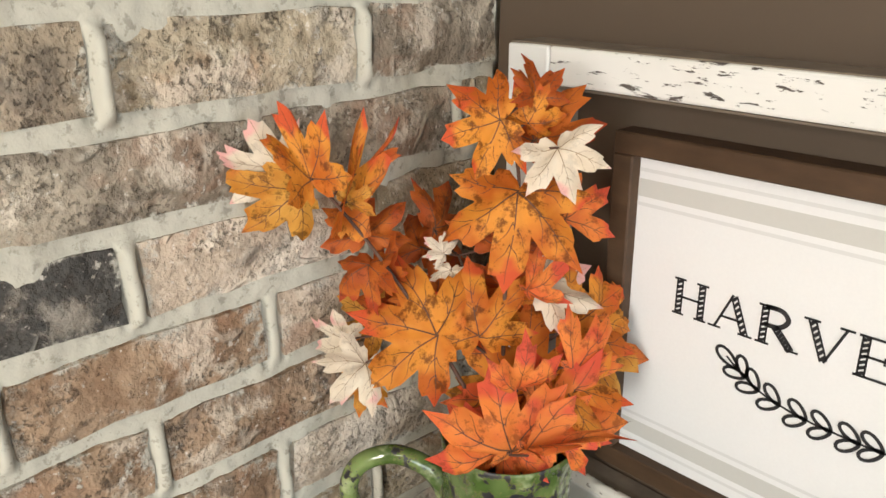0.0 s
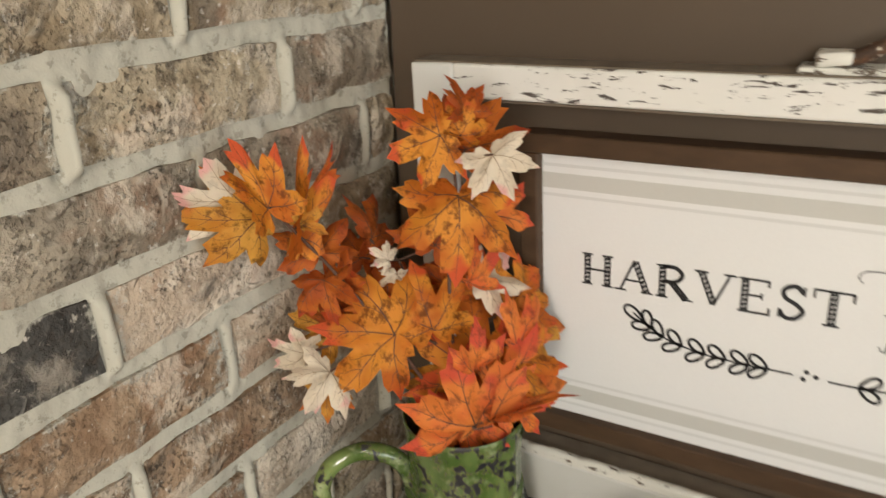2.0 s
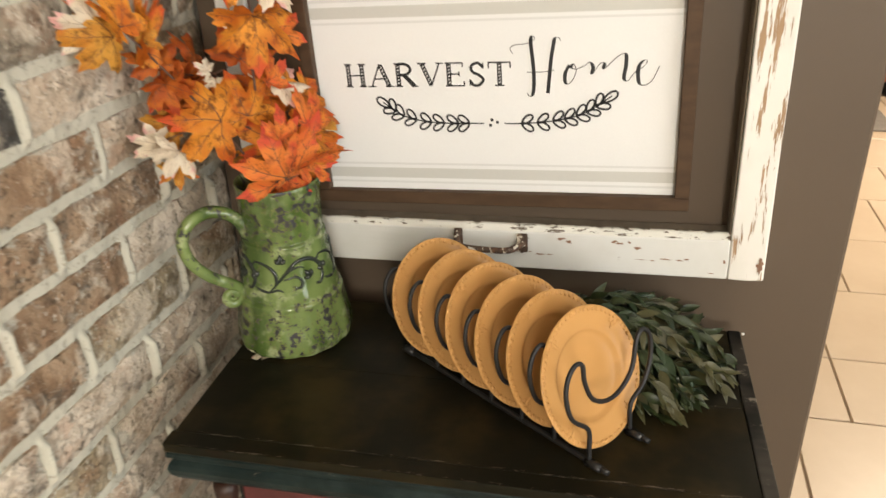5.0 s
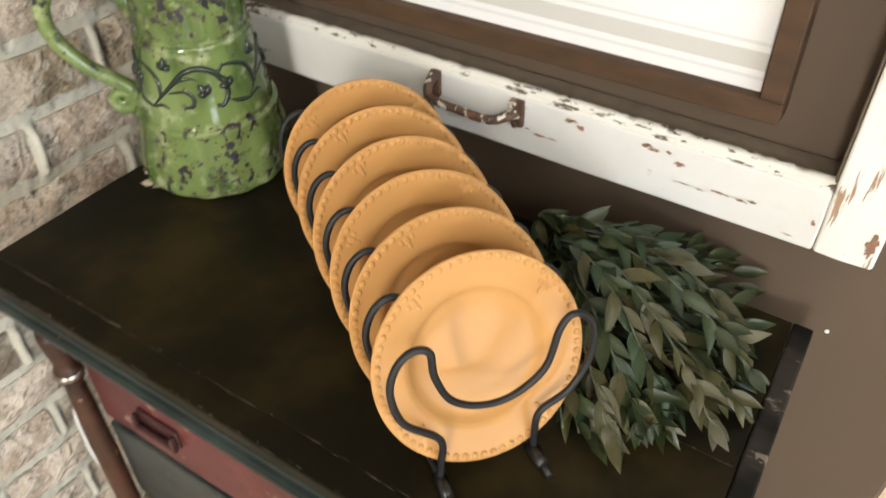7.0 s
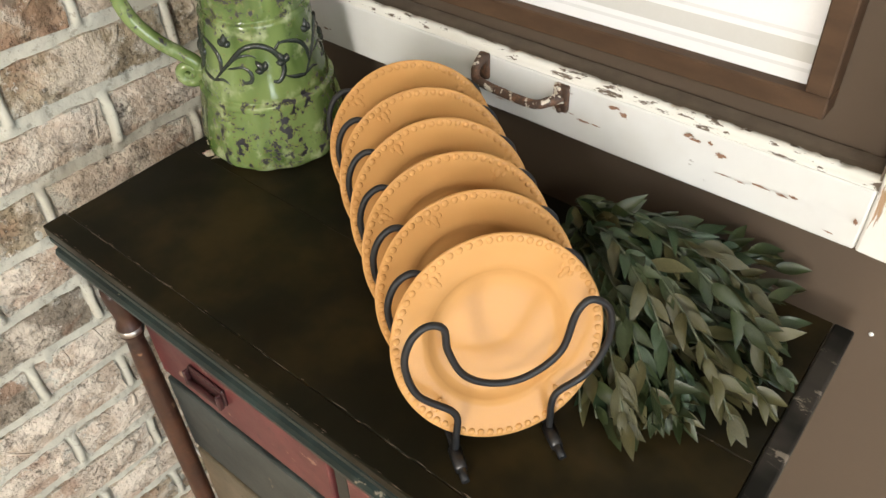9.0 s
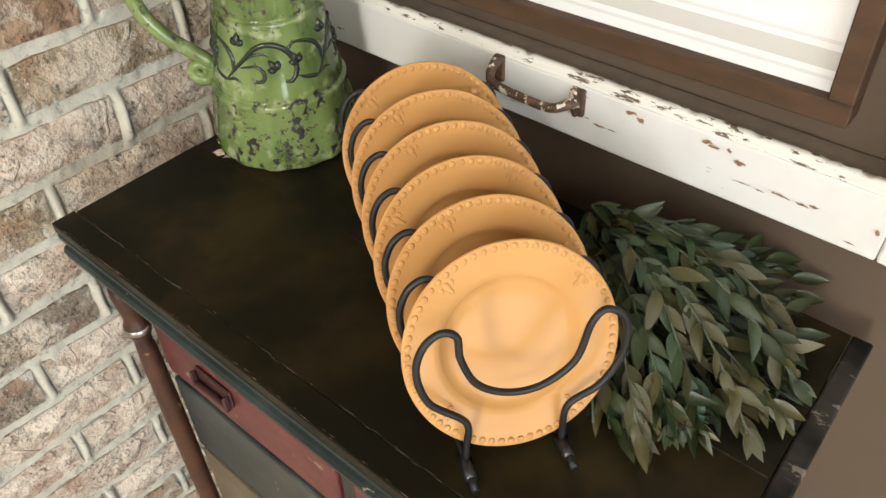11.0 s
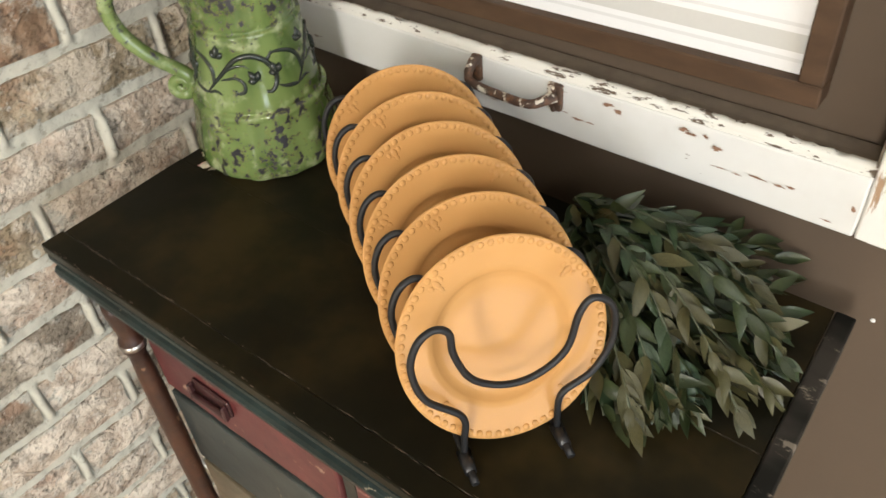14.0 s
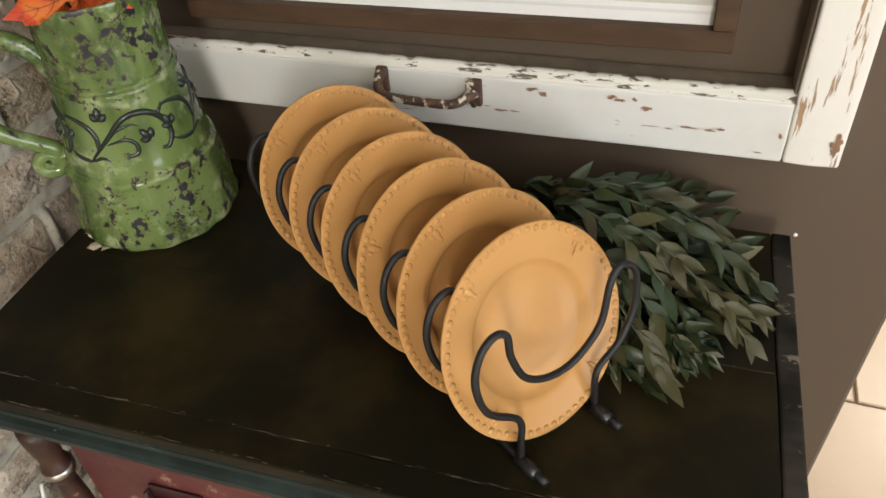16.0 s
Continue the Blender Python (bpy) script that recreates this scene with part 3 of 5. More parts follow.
def flake(x, z, w, h, seed):
    """A ragged chip: bare wood shown by a shallow patch on the paint."""
    rnd = random.Random(seed)
    bm = bmesh.new()
    n = 26
    ring = []
    lean = rnd.uniform(-0.5, 0.5)
    for i in range(n):
        a = 2 * math.pi * i / n
        r = rnd.choice((0.5, 0.72, 0.9, 1.05, 1.2))
        u, w_ = math.cos(a), math.sin(a)
        ring.append(bm.verts.new((x + w / 2 * r * u, -SD - 0.0012, z + h / 2 * r * w_ + lean * h * u * 0.5)))
    c = bm.verts.new((x, -SD - 0.0012, z))
    for i in range(n):
        bm.faces.new((c, ring[(i + 1) % n], ring[i]))
    bmesh.ops.reverse_faces(bm, faces=bm.faces)
    return bm


k = Mat("bare_brown_wood", 0.8)
k.colour(k.mix(k.noise(190, 4, 0.6), (0.15, 0.078, 0.045), (0.33, 0.185, 0.115)))
M_CHIP = k.m
for n, (x, z, w, h) in enumerate(((0.0925, 0.0466, 0.012, 0.0035), (0.1025, 0.0428, 0.008, 0.0055), (0.1605, 0.0466, 0.009, 0.0038), (0.1665, 0.0442, 0.010, 0.0028), (0.1786, 0.0460, 0.0045, 0.004), (0.1885, 0.0388, 0.009, 0.0055),
                                  (0.194, 0.0228, 0.016, 0.0009), (0.208, 0.0222, 0.009, 0.0015), (0.224, 0.0250, 0.014, 0.0022), (0.2405, 0.0242, 0.009, 0.0024), (0.2485, 0.0262, 0.007, 0.0024), (0.0640, 0.0232, 0.013, 0.0022), (0.0770, 0.0235, 0.009, 0.0016),
                                  (0.2795, 0.0085, 0.010, 0.0014), (0.2940, 0.0255, 0.004, 0.0050), (-0.025, 0.0145, 0.012, 0.0010), (0.052, 0.0262, 0.006, 0.0012))):
    part("paint_chip", flake(x, z, w, h, n), M_CHIP, sash)
part("paint_chip", flake(SW - 0.006, 0.022, 0.009, 0.02, 77), M_CHIP, sash)

# sash lift: two feet, bar between
lift = part("sash_lift", box(-0.049, -0.038, -SD - 0.005, -SD + 0.001, 0.030, 0.056, 0.002, segments=2), M_RUST, sash, "rusty iron sash lift with paint remains")
foot = box(0.034, 0.049, -SD - 0.005, -SD + 0.001, 0.026, 0.052, 0.002, segments=2)
part("foot_plate", foot, M_RUST, lift)
path = smooth_path([(-0.0435, -SD - 0.003, 0.052), (-0.0435, -SD - 0.010, 0.049), (-0.042, -SD - 0.017, 0.043), (-0.034, -SD - 0.021, 0.038), (0.0, -SD - 0.022, 0.036),
                    (0.026, -SD - 0.021, 0.036), (0.036, -SD - 0.013, 0.038), (0.042, -SD - 0.003, 0.040)], 7)
part("bar", tube(path, lambda t: 0.0042 + 0.0014 * (abs(t - 0.5) * 2) ** 3, 10), M_RUST, lift, smooth=True)
for x, z in ((-0.0435, 0.0535), (0.0415, 0.046), (0.0415, 0.028)):
    s = bmesh.new()
    bmesh.ops.create_uvsphere(s, u_segments=10, v_segments=6, radius=0.003, matrix=Matrix.Translation((x, -SD - 0.005, z)) @ Matrix.Diagonal((1, 0.5, 1, 1)))
    part("screw", s, M_RUST, lift, smooth=True)
# lock on the top rail
lock = part("sash_lock", box(-0.030, 0.030, -SD + 0.006, -0.006, SH, SH + 0.006, 0.002, segments=2), M_SASH_LIP, sash, "old sash lock under flaking white paint")
part("lever", tube(smooth_path([(-0.012, -0.022, SH + 0.008), (0.004, -0.026, SH + 0.012), (0.022, -0.028, SH + 0.021), (0.036, -0.027, SH + 0.024)], 6), lambda t: 0.0058 - 0.001 * t, 10), M_RUST, lock, smooth=True)
part("keeper", roughened(box(-0.020, 0.004, -0.032, -0.010, SH + 0.006, SH + 0.016, 0.003, segments=2), 2, 0.0012, 70), M_SASH_LIP, lock)

# ---- harvest sign ----
sign = new("wooden_sign")
sign.matrix_world = pose(0.397, -0.0005, 1.0782, 0, -2.1, 0)
tagged(sign, "white printed harvest sign in a brown stained wood frame", "sign")
BX, BZ0, BZ1, FW = 0.2275, -0.1295, 0.129, 0.0175
for n, q in enumerate(((-BX - FW, BX + FW, BZ1, BZ1 + FW), (-BX - FW, BX + FW, BZ0 - FW, BZ0), (-BX - FW, -BX, BZ0, BZ1), (BX, BX + FW, BZ0, BZ1))):
    part("frame_bar", roughened(box(q[0], q[1], -0.0235, 0, q[2], q[3], 0.0012), 3, 0.0005, 40, n), M_SIGN_WOOD, sign, "brown stained frame bar")
board = part("board", box(-BX, BX, -0.012, -0.006, BZ0, BZ1), M_BOARD, sign, "white board printed with stripes and lettering")


def stripe(z, h, material):
    b = bmesh.new()
    b.faces.new([b.verts.new(v) for v in ((-BX, -0.0123, z - h / 2), (BX, -0.0123, z - h / 2), (BX, -0.0123, z + h / 2), (-BX, -0.0123, z + h / 2))])
    part("stripe", b, material, board)


for z, h, m in ((0.1175, 0.0028, M_STRIPE_PALE), (0.1035, 0.014, M_STRIPE), (0.0905, 0.0028, M_STRIPE_PALE), (-0.0935, 0.0028, M_STRIPE_PALE), (-0.1065, 0.014, M_STRIPE), (-0.1195, 0.0028, M_STRIPE_PALE)):
    stripe(z, h, m)


def ribbon(bm, pts, width, y=-0.0126):
    """A flat pen stroke; width is a number or a function of 0..1."""
    pts = [Vector((a, b)) for a, b in pts]
    left, right = [], []
    for i, q in enumerate(pts):
        d = (pts[min(i + 1, len(pts) - 1)] - pts[max(i - 1, 0)])
        d = d.normalized() if d.length else Vector((1, 0))
        w = (width(i / (len(pts) - 1), d) if callable(width) else width) / 2
        left.append(bm.verts.new((q.x - d.y * w, y, q.y + d.x * w)))
        right.append(bm.verts.new((q.x + d.y * w, y, q.y - d.x * w)))
    for i in range(len(pts) - 1):
        bm.faces.new((right[i], right[i + 1], left[i + 1], left[i]))


def glyph(bm, strokes, x, w, z, h):
    for kind, pts in strokes:
        pts = [(x + a * w, z + b * h) for a, b in pts]
        if kind == "c":
            pts = [(p.x, p.y) for p in smooth_path([(a, b, 0) for a, b in pts], 6)]
            ribbon(bm, pts, 0.0036)
        elif kind == "t":
            ribbon(bm, pts, 0.0019)
        elif kind == "s":
            ribbon(bm, pts, 0.0017)
        else:
            # thick stem: two outlines with hatching between them
            a, b = Vector(pts[0]), Vector(pts[1])
            d = (b - a).normalized()
            n = Vector((-d.y, d.x)) * 0.0022
            ribbon(bm, [a + n, b + n], 0.0014)
            ribbon(bm, [a - n, b - n], 0.0014)
            m = 7
            for i in range(m):
                p = a + (b - a) * ((i + 0.2) / m)
                q = a + (b - a) * ((i + 0.75) / m)
                ribbon(bm, [p + n, q - n], 0.0024)


SERIF = 0.16
GLYPHS = {
    "H": [("T", [(0.2, 0), (0.2, 1)]), ("T", [(0.8, 0), (0.8, 1)]), ("t", [(0.2, 0.5), (0.8, 0.5)])] + [("s", [(c - SERIF, z), (c + SERIF, z)]) for c in (0.2, 0.8) for z in (0, 1)],
    "A": [("t", [(0.12, 0), (0.5, 1)]), ("T", [(0.52, 0.97), (0.86, 0)]), ("t", [(0.24, 0.34), (0.72, 0.34)]), ("s", [(-0.04, 0), (0.28, 0)]), ("s", [(0.70, 0), (1.04, 0)])],
    "R": [("T", [(0.2, 0), (0.2, 1)]), ("c", [(0.2, 0.98), (0.55, 0.97), (0.72, 0.76), (0.55, 0.53), (0.2, 0.5)]), ("T", [(0.45, 0.5), (0.85, 0)]), ("s", [(0.04, 0), (0.36, 0)]), ("s", [(0.04, 1), (0.45, 1)]), ("s", [(0.72, 0), (1.02, 0)])],
    "V": [("T", [(0.14, 1), (0.5, 0.03)]), ("t", [(0.88, 1), (0.5, 0)]), ("s", [(-0.04, 1), (0.32, 1)]), ("s", [(0.72, 1), (1.04, 1)])],
    "E": [("T", [(0.22, 0), (0.22, 1)]), ("t", [(0.05, 1), (0.85, 1)]), ("t", [(0.05, 0), (0.9, 0)]), ("t", [(0.22, 0.52), (0.68, 0.52)]), ("s", [(0.85, 1.02), (0.85, 0.82)]), ("s", [(0.9, -0.02), (0.9, 0.2)]), ("s", [(0.68, 0.62), (0.68, 0.42)])],
    "S": [("c", [(0.82, 0.80), (0.55, 0.99), (0.22, 0.86), (0.26, 0.62), (0.60, 0.46), (0.82, 0.26), (0.60, 0.03), (0.30, 0.03), (0.12, 0.22)]), ("s", [(0.82, 1.0), (0.82, 0.74)]), ("s", [(0.12, 0.0), (0.12, 0.28)])],
    "T": [("T", [(0.5, 0), (0.5, 1)]), ("t", [(0.02, 1), (0.98, 1)]), ("s", [(0.30, 0), (0.70, 0)]), ("s", [(0.03, 1.02), (0.03, 0.76)]), ("s", [(0.97, 1.02), (0.97, 0.76)])],
}
ink = bmesh.new()
pen = -0.1905
for letter, w in zip("HARVEST", (0.033, 0.034, 0.034, 0.033, 0.030, 0.026, 0.031)):
    glyph(ink, GLYPHS[letter], pen, w * 0.93, 0.0110, 0.0285)
    pen += w * 0.992
part("harvest_lettering", ink, M_INK, board)


def brush(t, d):
    return 0.0009 + 0.0036 * max(0.0, -d.y) ** 2


script = bmesh.new()
HOME = [
    [(26, 50), (23, 55), (28, 60), (41, 61), (49, 64), (53, 67), (50, 70), (48, 65), (49, 52), (51, 29), (51, 9), (49, -1), (45, -3), (43, 1)],
    [(83, 64), (82, 67), (77, 67), (75, 59), (72, 41), (70, 21), (68, 1)],
    [(43, 27), (60, 27), (76, 29)],
    [(94, 35), (89, 25), (89, 15), (93, 12), (99, 19), (102, 29), (99, 36), (96, 32), (103, 30), (112, 34)],
]
ME = [
    [(112, 34), (118, 38), (122, 32), (121, 24), (130, 36), (135, 36), (135, 30), (150, 44), (159, 47), (160, 34), (158, 19), (162, 15), (167, 21), (172, 27)],
    [(172, 27), (180, 32), (184, 38), (180, 39), (175, 33), (174, 23), (176, 12), (183, 10), (190, 15), (195, 25), (198, 32)],
]
for pts in HOME + ME:
    ribbon(script, [(p.x, p.y) for p in smooth_path([(a / 1000 + 0.0035, b / 1000, 0) for a, b in pts], 7)], brush)
part("home_lettering", script, M_INK, board)
twigs = bmesh.new()
for side, stem in ((1, [(-145, -13), (-133, -22), (-116, -32), (-87, -39), (-54, -41), (-30, -41), (-13, -41)]), (-1, [(145, -6), (131, -16), (113, -27), (92, -34), (63, -39), (32, -41), (13, -41)])):
    line = smooth_path([(a / 1000 + 0.0035, b / 1000 + 0.0034, 0) for a, b in stem], 8)
    ribbon(twigs, [(p.x, p.y) for p in line], 0.0017)
    for n in range(8):
        i = int((0.13 + n * 0.098) * (len(line) - 1))
        q, d = line[i], (line[i + 1] - line[i - 1]).normalized()
        for turn in ((0.62, -0.62) if n else (0.0,)):
            back = Vector((-d.x * math.cos(turn) + d.y * math.sin(turn), -d.x * math.sin(turn) - d.y * math.cos(turn), 0))
            size = 0.0165 if n else 0.020
            out = Vector((-back.y, back.x, 0))
            loop = [q + back * size * 0.5 * (1 - math.cos(a)) + out * size * 0.23 * math.sin(a) * (1 - 0.25 * math.cos(a)) for a in np.linspace(0, 2 * math.pi, 17)]
            ribbon(twigs, [(p.x, p.y) for p in loop], 0.0026)
for x, z in ((-3, -35), (-5, -42), (4, -38)):
    bmesh.ops.create_circle(twigs, cap_ends=True, segments=12, radius=0.0021, matrix=Matrix.Translation((x / 1000 + 0.0035, -0.0126, z / 1000 + 0.002)) @ pose(0, 0, 0, 90, 0, 0))
part("twig_ornament", twigs, M_INK, board)
# small white nail head in the wall
nail = bmesh.new()
bmesh.ops.create_uvsphere(nail, u_segments=10, v_segments=6, radius=0.0021, matrix=Matrix.Translation((0.738, -0.001, 0.757)) @ Matrix.Diagonal((1, 0.6, 1, 1)))
tagged(part("nail", nail, M_WHITE, smooth=True), "small pale nail head in the brown wall", "nail")

# ---- painted cabinet ----
# dark red for the pulls, with the shade of their recess in it
M_RED_DARK = rubbed("dark_red_paint", (0.028, 0.008, 0.008), (0.05, 0.014, 0.014), (0.12, 0.08, 0.06))
TOP = 0.78
cab = new("cabinet")
cab.matrix_world = pose(0.4125, -0.206, 0, 0, 0, 1.7)
tagged(cab, "small antique cabinet with black top, red and green drawers", "cabinet")
CW, CD = 0.3205, 0.164  # half width, half depth
part("top_board", roughened(box(-CW + 0.003, CW - 0.0165, -CD + 0.02395, -0.00015, TOP - 0.012, TOP, 0.0003), 3, 0.00035, 20), M_TOP, cab, "black rubbed plank top")
part("top_board", roughened(box(-CW + 0.003, CW - 0.0165, 0.00015, CD, TOP - 0.012, TOP - 0.0002, 0.0008), 3, 0.00035, 20, 3), M_TOP, cab, "black rubbed plank top")
part("front_strip", roughened(box(-CW, CW - 0.0165, -CD, -CD + 0.0239, TOP - 0.012, TOP + 0.0002, 0.0014, segments=2), 4, 0.0004, 26, 5), M_TOP, cab, "black edge strip with worn arris")
part("end_strip", roughened(box(CW - 0.016, CW, -CD, CD, TOP - 0.012, TOP + 0.0012, 0.002, segments=2), 4, 0.0005, 26, 6), M_TOP_EDGE, cab, "scuffed black end strip")


# flecks of bare wood along the seam and the arris
wear, rnd = bmesh.new(), random.Random(3)
for line, n in ((-CD + 0.0237, 70), (-CD + 0.0012, 60), (-0.0001, 8)):
    for _ in range(n):
        x = rnd.uniform(-CW + 0.02, CW - 0.02) if line < -0.01 else rnd.uniform(0.20, CW - 0.02)
        l, w = rnd.choice((0.003, 0.005, 0.008, 0.018)) * rnd.uniform(0.6, 1.3), rnd.uniform(0.0002, 0.0006)
        y = line + rnd.uniform(-0.0012, 0.0012) * (1 if line < -0.01 else 0.2)
        wear.faces.new([wear.verts.new((x + a * l, y + b * w + rnd.uniform(-0.0003, 0.0003), TOP + 0.0011)) for a, b in ((-0.5, 0), (0, -0.6), (0.5, 0), (0.1, 0.6))])
tagged(part("worn_edge", wear, M_OLD_WOOD, cab), kind="stuff")


def moulding(inset0, drop0, steps):
    """A run of moulding round front and both ends, mitred at the corners."""
    bm = bmesh.new()
    rings = []
    for ins, z in steps:
        x, y0, y1 = CW - inset0 - ins, -CD + inset0 * 0.55 + ins, CD
        rings.append([bm.verts.new(v) for v in ((-x, y1, z), (-x, y0, z), (x, y0, z), (x, y1, z))])
    for a, b in zip(rings, rings[1:]):
        for i in range(3):
            bm.faces.new((a[i], a[i + 1], b[i + 1], b[i]))
    return bm


part("moulding", moulding(0.0, 0, [(0.003, TOP - 0.0122), (0.0005, TOP - 0.0150), (0.0005, TOP - 0.0200), (0.0045, TOP - 0.0235), (0.0050, TOP - 0.0260), (0.0010, TOP - 0.0310), (-0.0005, TOP - 0.0370), (0.0010, TOP - 0.0450), (0.0060, TOP - 0.0530), (0.0120, TOP - 0.0575), (0.05, TOP - 0.060)]), M_MOULD, cab, "dark green stepped moulding")
FX, FY = 0.262, -0.128  # carcass half width, front face
body = box(-FX, FX, FY + 0.004, CD - 0.012, 0.09, TOP - 0.055)
part("body", body, M_DARK, cab, "dark carcass")


def drawer(x0, x1, z0, z1, material, label, pull=True):
    d = part("drawer", roughened(box(x0, x1, FY - 0.010, FY + 0.003, z0, z1, 0.0025, segments=2), 4, 0.0006, 24, x0 * 9 + z0), material, cab, label)
    if pull:
        x, z = (x0 + x1) / 2 - 0.035, (z0 + z1) / 2 - 0.010
        # proud plate, coloured dark to show a recess in shade
        p = part("pull", box(x - 0.027, x + 0.027, FY - 0.014, FY - 0.010, z - 0.012, z + 0.012, 0.0015), M_RED_DARK, d, "dark pull plate standing in for a shaded recess")
        part("grip", roughened(box(x - 0.025, x + 0.025, FY - 0.021, FY - 0.0142, z - 0.010, z - 0.003, 0.0025, segments=2), 2, 0.0006, 40), M_RED_DARK, p, "dark red bar grip")
        part("end", box(x - 0.027, x - 0.023, FY - 0.021, FY - 0.0142, z - 0.012, z + 0.010, 0.0015), M_RED_DARK, p)
        part("end", box(x + 0.023, x + 0.027, FY - 0.021, FY - 0.0142, z - 0.012, z + 0.010, 0.0015), M_RED_DARK, p)


ROWS_Z = ((0.592, 0.716, M_RED, "red rubbed drawer front"), (0.452, 0.580, M_GREENISH, "grey green rubbed drawer front"), (0.312, 0.440, M_OLIVE, "ochre rubbed drawer front"), (0.110, 0.300, M_GREENISH, "grey green rubbed lower drawer front"))
for z0, z1, material, label in ROWS_Z:
    drawer(-0.250, 0.012, z0, z1, material, label, material is M_RED)
    drawer(0.034, 0.250, z0, z1, material, label, material is M_RED)
part("divider", box(0.014, 0.032, FY - 0.007, FY + 0.0035, 0.10, TOP - 0.06, 0.002), M_DARK, cab)
for z in (0.586, 0.446, 0.306):
    part("rail", box(-0.250, 0.0135, FY - 0.005, FY + 0.0035, z - 0.005, z + 0.005, 0.0015), M_DARK, cab)
    part("rail", box(0.0325, 0.250, FY - 0.005, FY + 0.0035, z - 0.005, z + 0.005, 0.0015), M_DARK, cab)
POST = [(0.0, 0.0), (0.012, 0.0), (0.016, 0.02), (0.011, 0.05), (0.0135, 0.09), (0.0145, 0.30), (0.0148, 0.52), (0.0135, 0.61), (0.0115, 0.642), (0.0120, 0.647), (0.0158, 0.653), (0.0166, 0.660), (0.0158, 0.667),
        (0.0125, 0.672), (0.0130, 0.682), (0.0160, 0.700), (0.0168, 0.710), (0.016, 0.7195), (0.0, 0.7195)]
post_mesh = mesh_of("post", lathe([(r * 0.80, z) for r, z in POST], 24), M_POST, True)
# bright ring laid over the bead in place of its highlight
glint_mesh = mesh_of("band", lathe([(0.0118, 0.6555), (0.0138, 0.6570), (0.0140, 0.6600), (0.0138, 0.6630), (0.0118, 0.6645)], 24), M_POST_GLINT, True)
for x, y in ((-0.2645, -0.147), (0.2645, -0.147), (-0.262, 0.135), (0.262, 0.135)):
    p = part("post", post_mesh, None, cab, "turned red brown corner post", m=pose(x, y, 0))
    part("ring", glint_mesh, None, p, "bright metal ring standing in for the bead's highlight")

# white cord hanging down the brick behind the corner post
cord = [(0.008, -0.310, 0.485), (0.018, -0.327, 0.455), (0.022, -0.331, 0.42), (0.027, -0.331, 0.36), (0.045, -0.315, 0.28), (0.060, -0.29, 0.15), (0.060, -0.27, 0.004)]
tagged(part("power_cord", tube(smooth_path(cord, 6), 0.0022, 8), M_WHITE, smooth=True), "white power cord hanging against the brick", "cord")

# ---- green jug ----
JUG = (0.152, -0.1355, TOP + 0.0006)
HANDLE_AZ = radians(-135)
jug = group_empty("jug", JUG, "green crackle glazed jug with dark scrolls holding maple leaves", "jug")
PROF = [(0.0000, 0.0024), (0.0600, 0.0018), (0.0680, 0.0000), (0.0722, 0.0024), (0.0738, 0.0072), (0.0738, 0.0144), (0.0724, 0.0288), (0.0698, 0.0456), (0.0668, 0.0636), (0.0672, 0.0678), (0.0668, 0.0708), (0.0640, 0.0726), (0.0628, 0.0738), (0.0632, 0.0757),
        (0.0628, 0.0783), (0.0606, 0.0886), (0.0580, 0.1030), (0.0556, 0.1175), (0.0532, 0.1339), (0.0526, 0.1422), (0.0530, 0.1453), (0.0524, 0.1476), (0.0502, 0.1490), (0.0494, 0.1503), (0.0498, 0.1522), (0.0496, 0.1570), (0.0489, 0.1712), (0.0484, 0.1875),
        (0.0488, 0.2027), (0.0500, 0.2124), (0.0506, 0.2168), (0.0498, 0.2195), (0.0482, 0.2184), (0.0465, 0.2124), (0.0445, 0.1929), (0.0450, 0.1549), (0.0480, 0.1133), (0.0550, 0.0600), (0.0580, 0.0144), (0.0000, 0.0120)]


def jug_shape(v):
    """Flutes above and below the band, and a pulled spout."""
    r, z = math.hypot(v.x, v.y), v.z
    if r < 1e-6:
        return v
    a = math.atan2(v.y, v.x)
    if z < 0.066 or 0.153 < z < 0.21:
        r *= 1 + 0.014 * math.cos(14 * a)
    r *= 1.012 + 0.008 * noise.noise(Vector((math.cos(a) * 2, math.sin(a) * 2, z * 30)))
    d = math.cos(a - HANDLE_AZ - math.pi)
    k = max(0.0, d) ** 6 * max(0.0, (z - 0.17) / 0.05) ** 1.5
    r += 0.006 * k
    z += 0.004 * k
    return Vector((r * math.cos(a), r * math.sin(a), z))


bm = bmesh.new()
fine = []
for (r0, z0), (r1, z1) in zip(PROF, PROF[1:]):
    for i in range(2):
        fine.append((r0 + (r1 - r0) * i / 2, z0 + (z1 - z0) * i / 2))
lathe(fine + [PROF[-1]], 96, bm)
for v in bm.verts:
    v.co = jug_shape(v.co)
bmesh.ops.remove_doubles(bm, verts=bm.verts, dist=1e-5)
bmesh.ops.recalc_face_normals(bm, faces=bm.faces)
part("body", bm, M_GLAZE, jug, "green glazed body with dark chips", smooth=True)


def radius_at(z):
    for (r0, z0), (r1, z1) in zip(PROF[2:], PROF[3:]):
        if z0 <= z <= z1:
            return r0 + (r1 - r0) * (z - z0) / max(1e-6, z1 - z0)
    return 0.05


def on_jug(a, z, out=0.0):
    r = radius_at(z) * 1.012 + out
    return Vector((r * math.cos(a), r * math.sin(a), z))


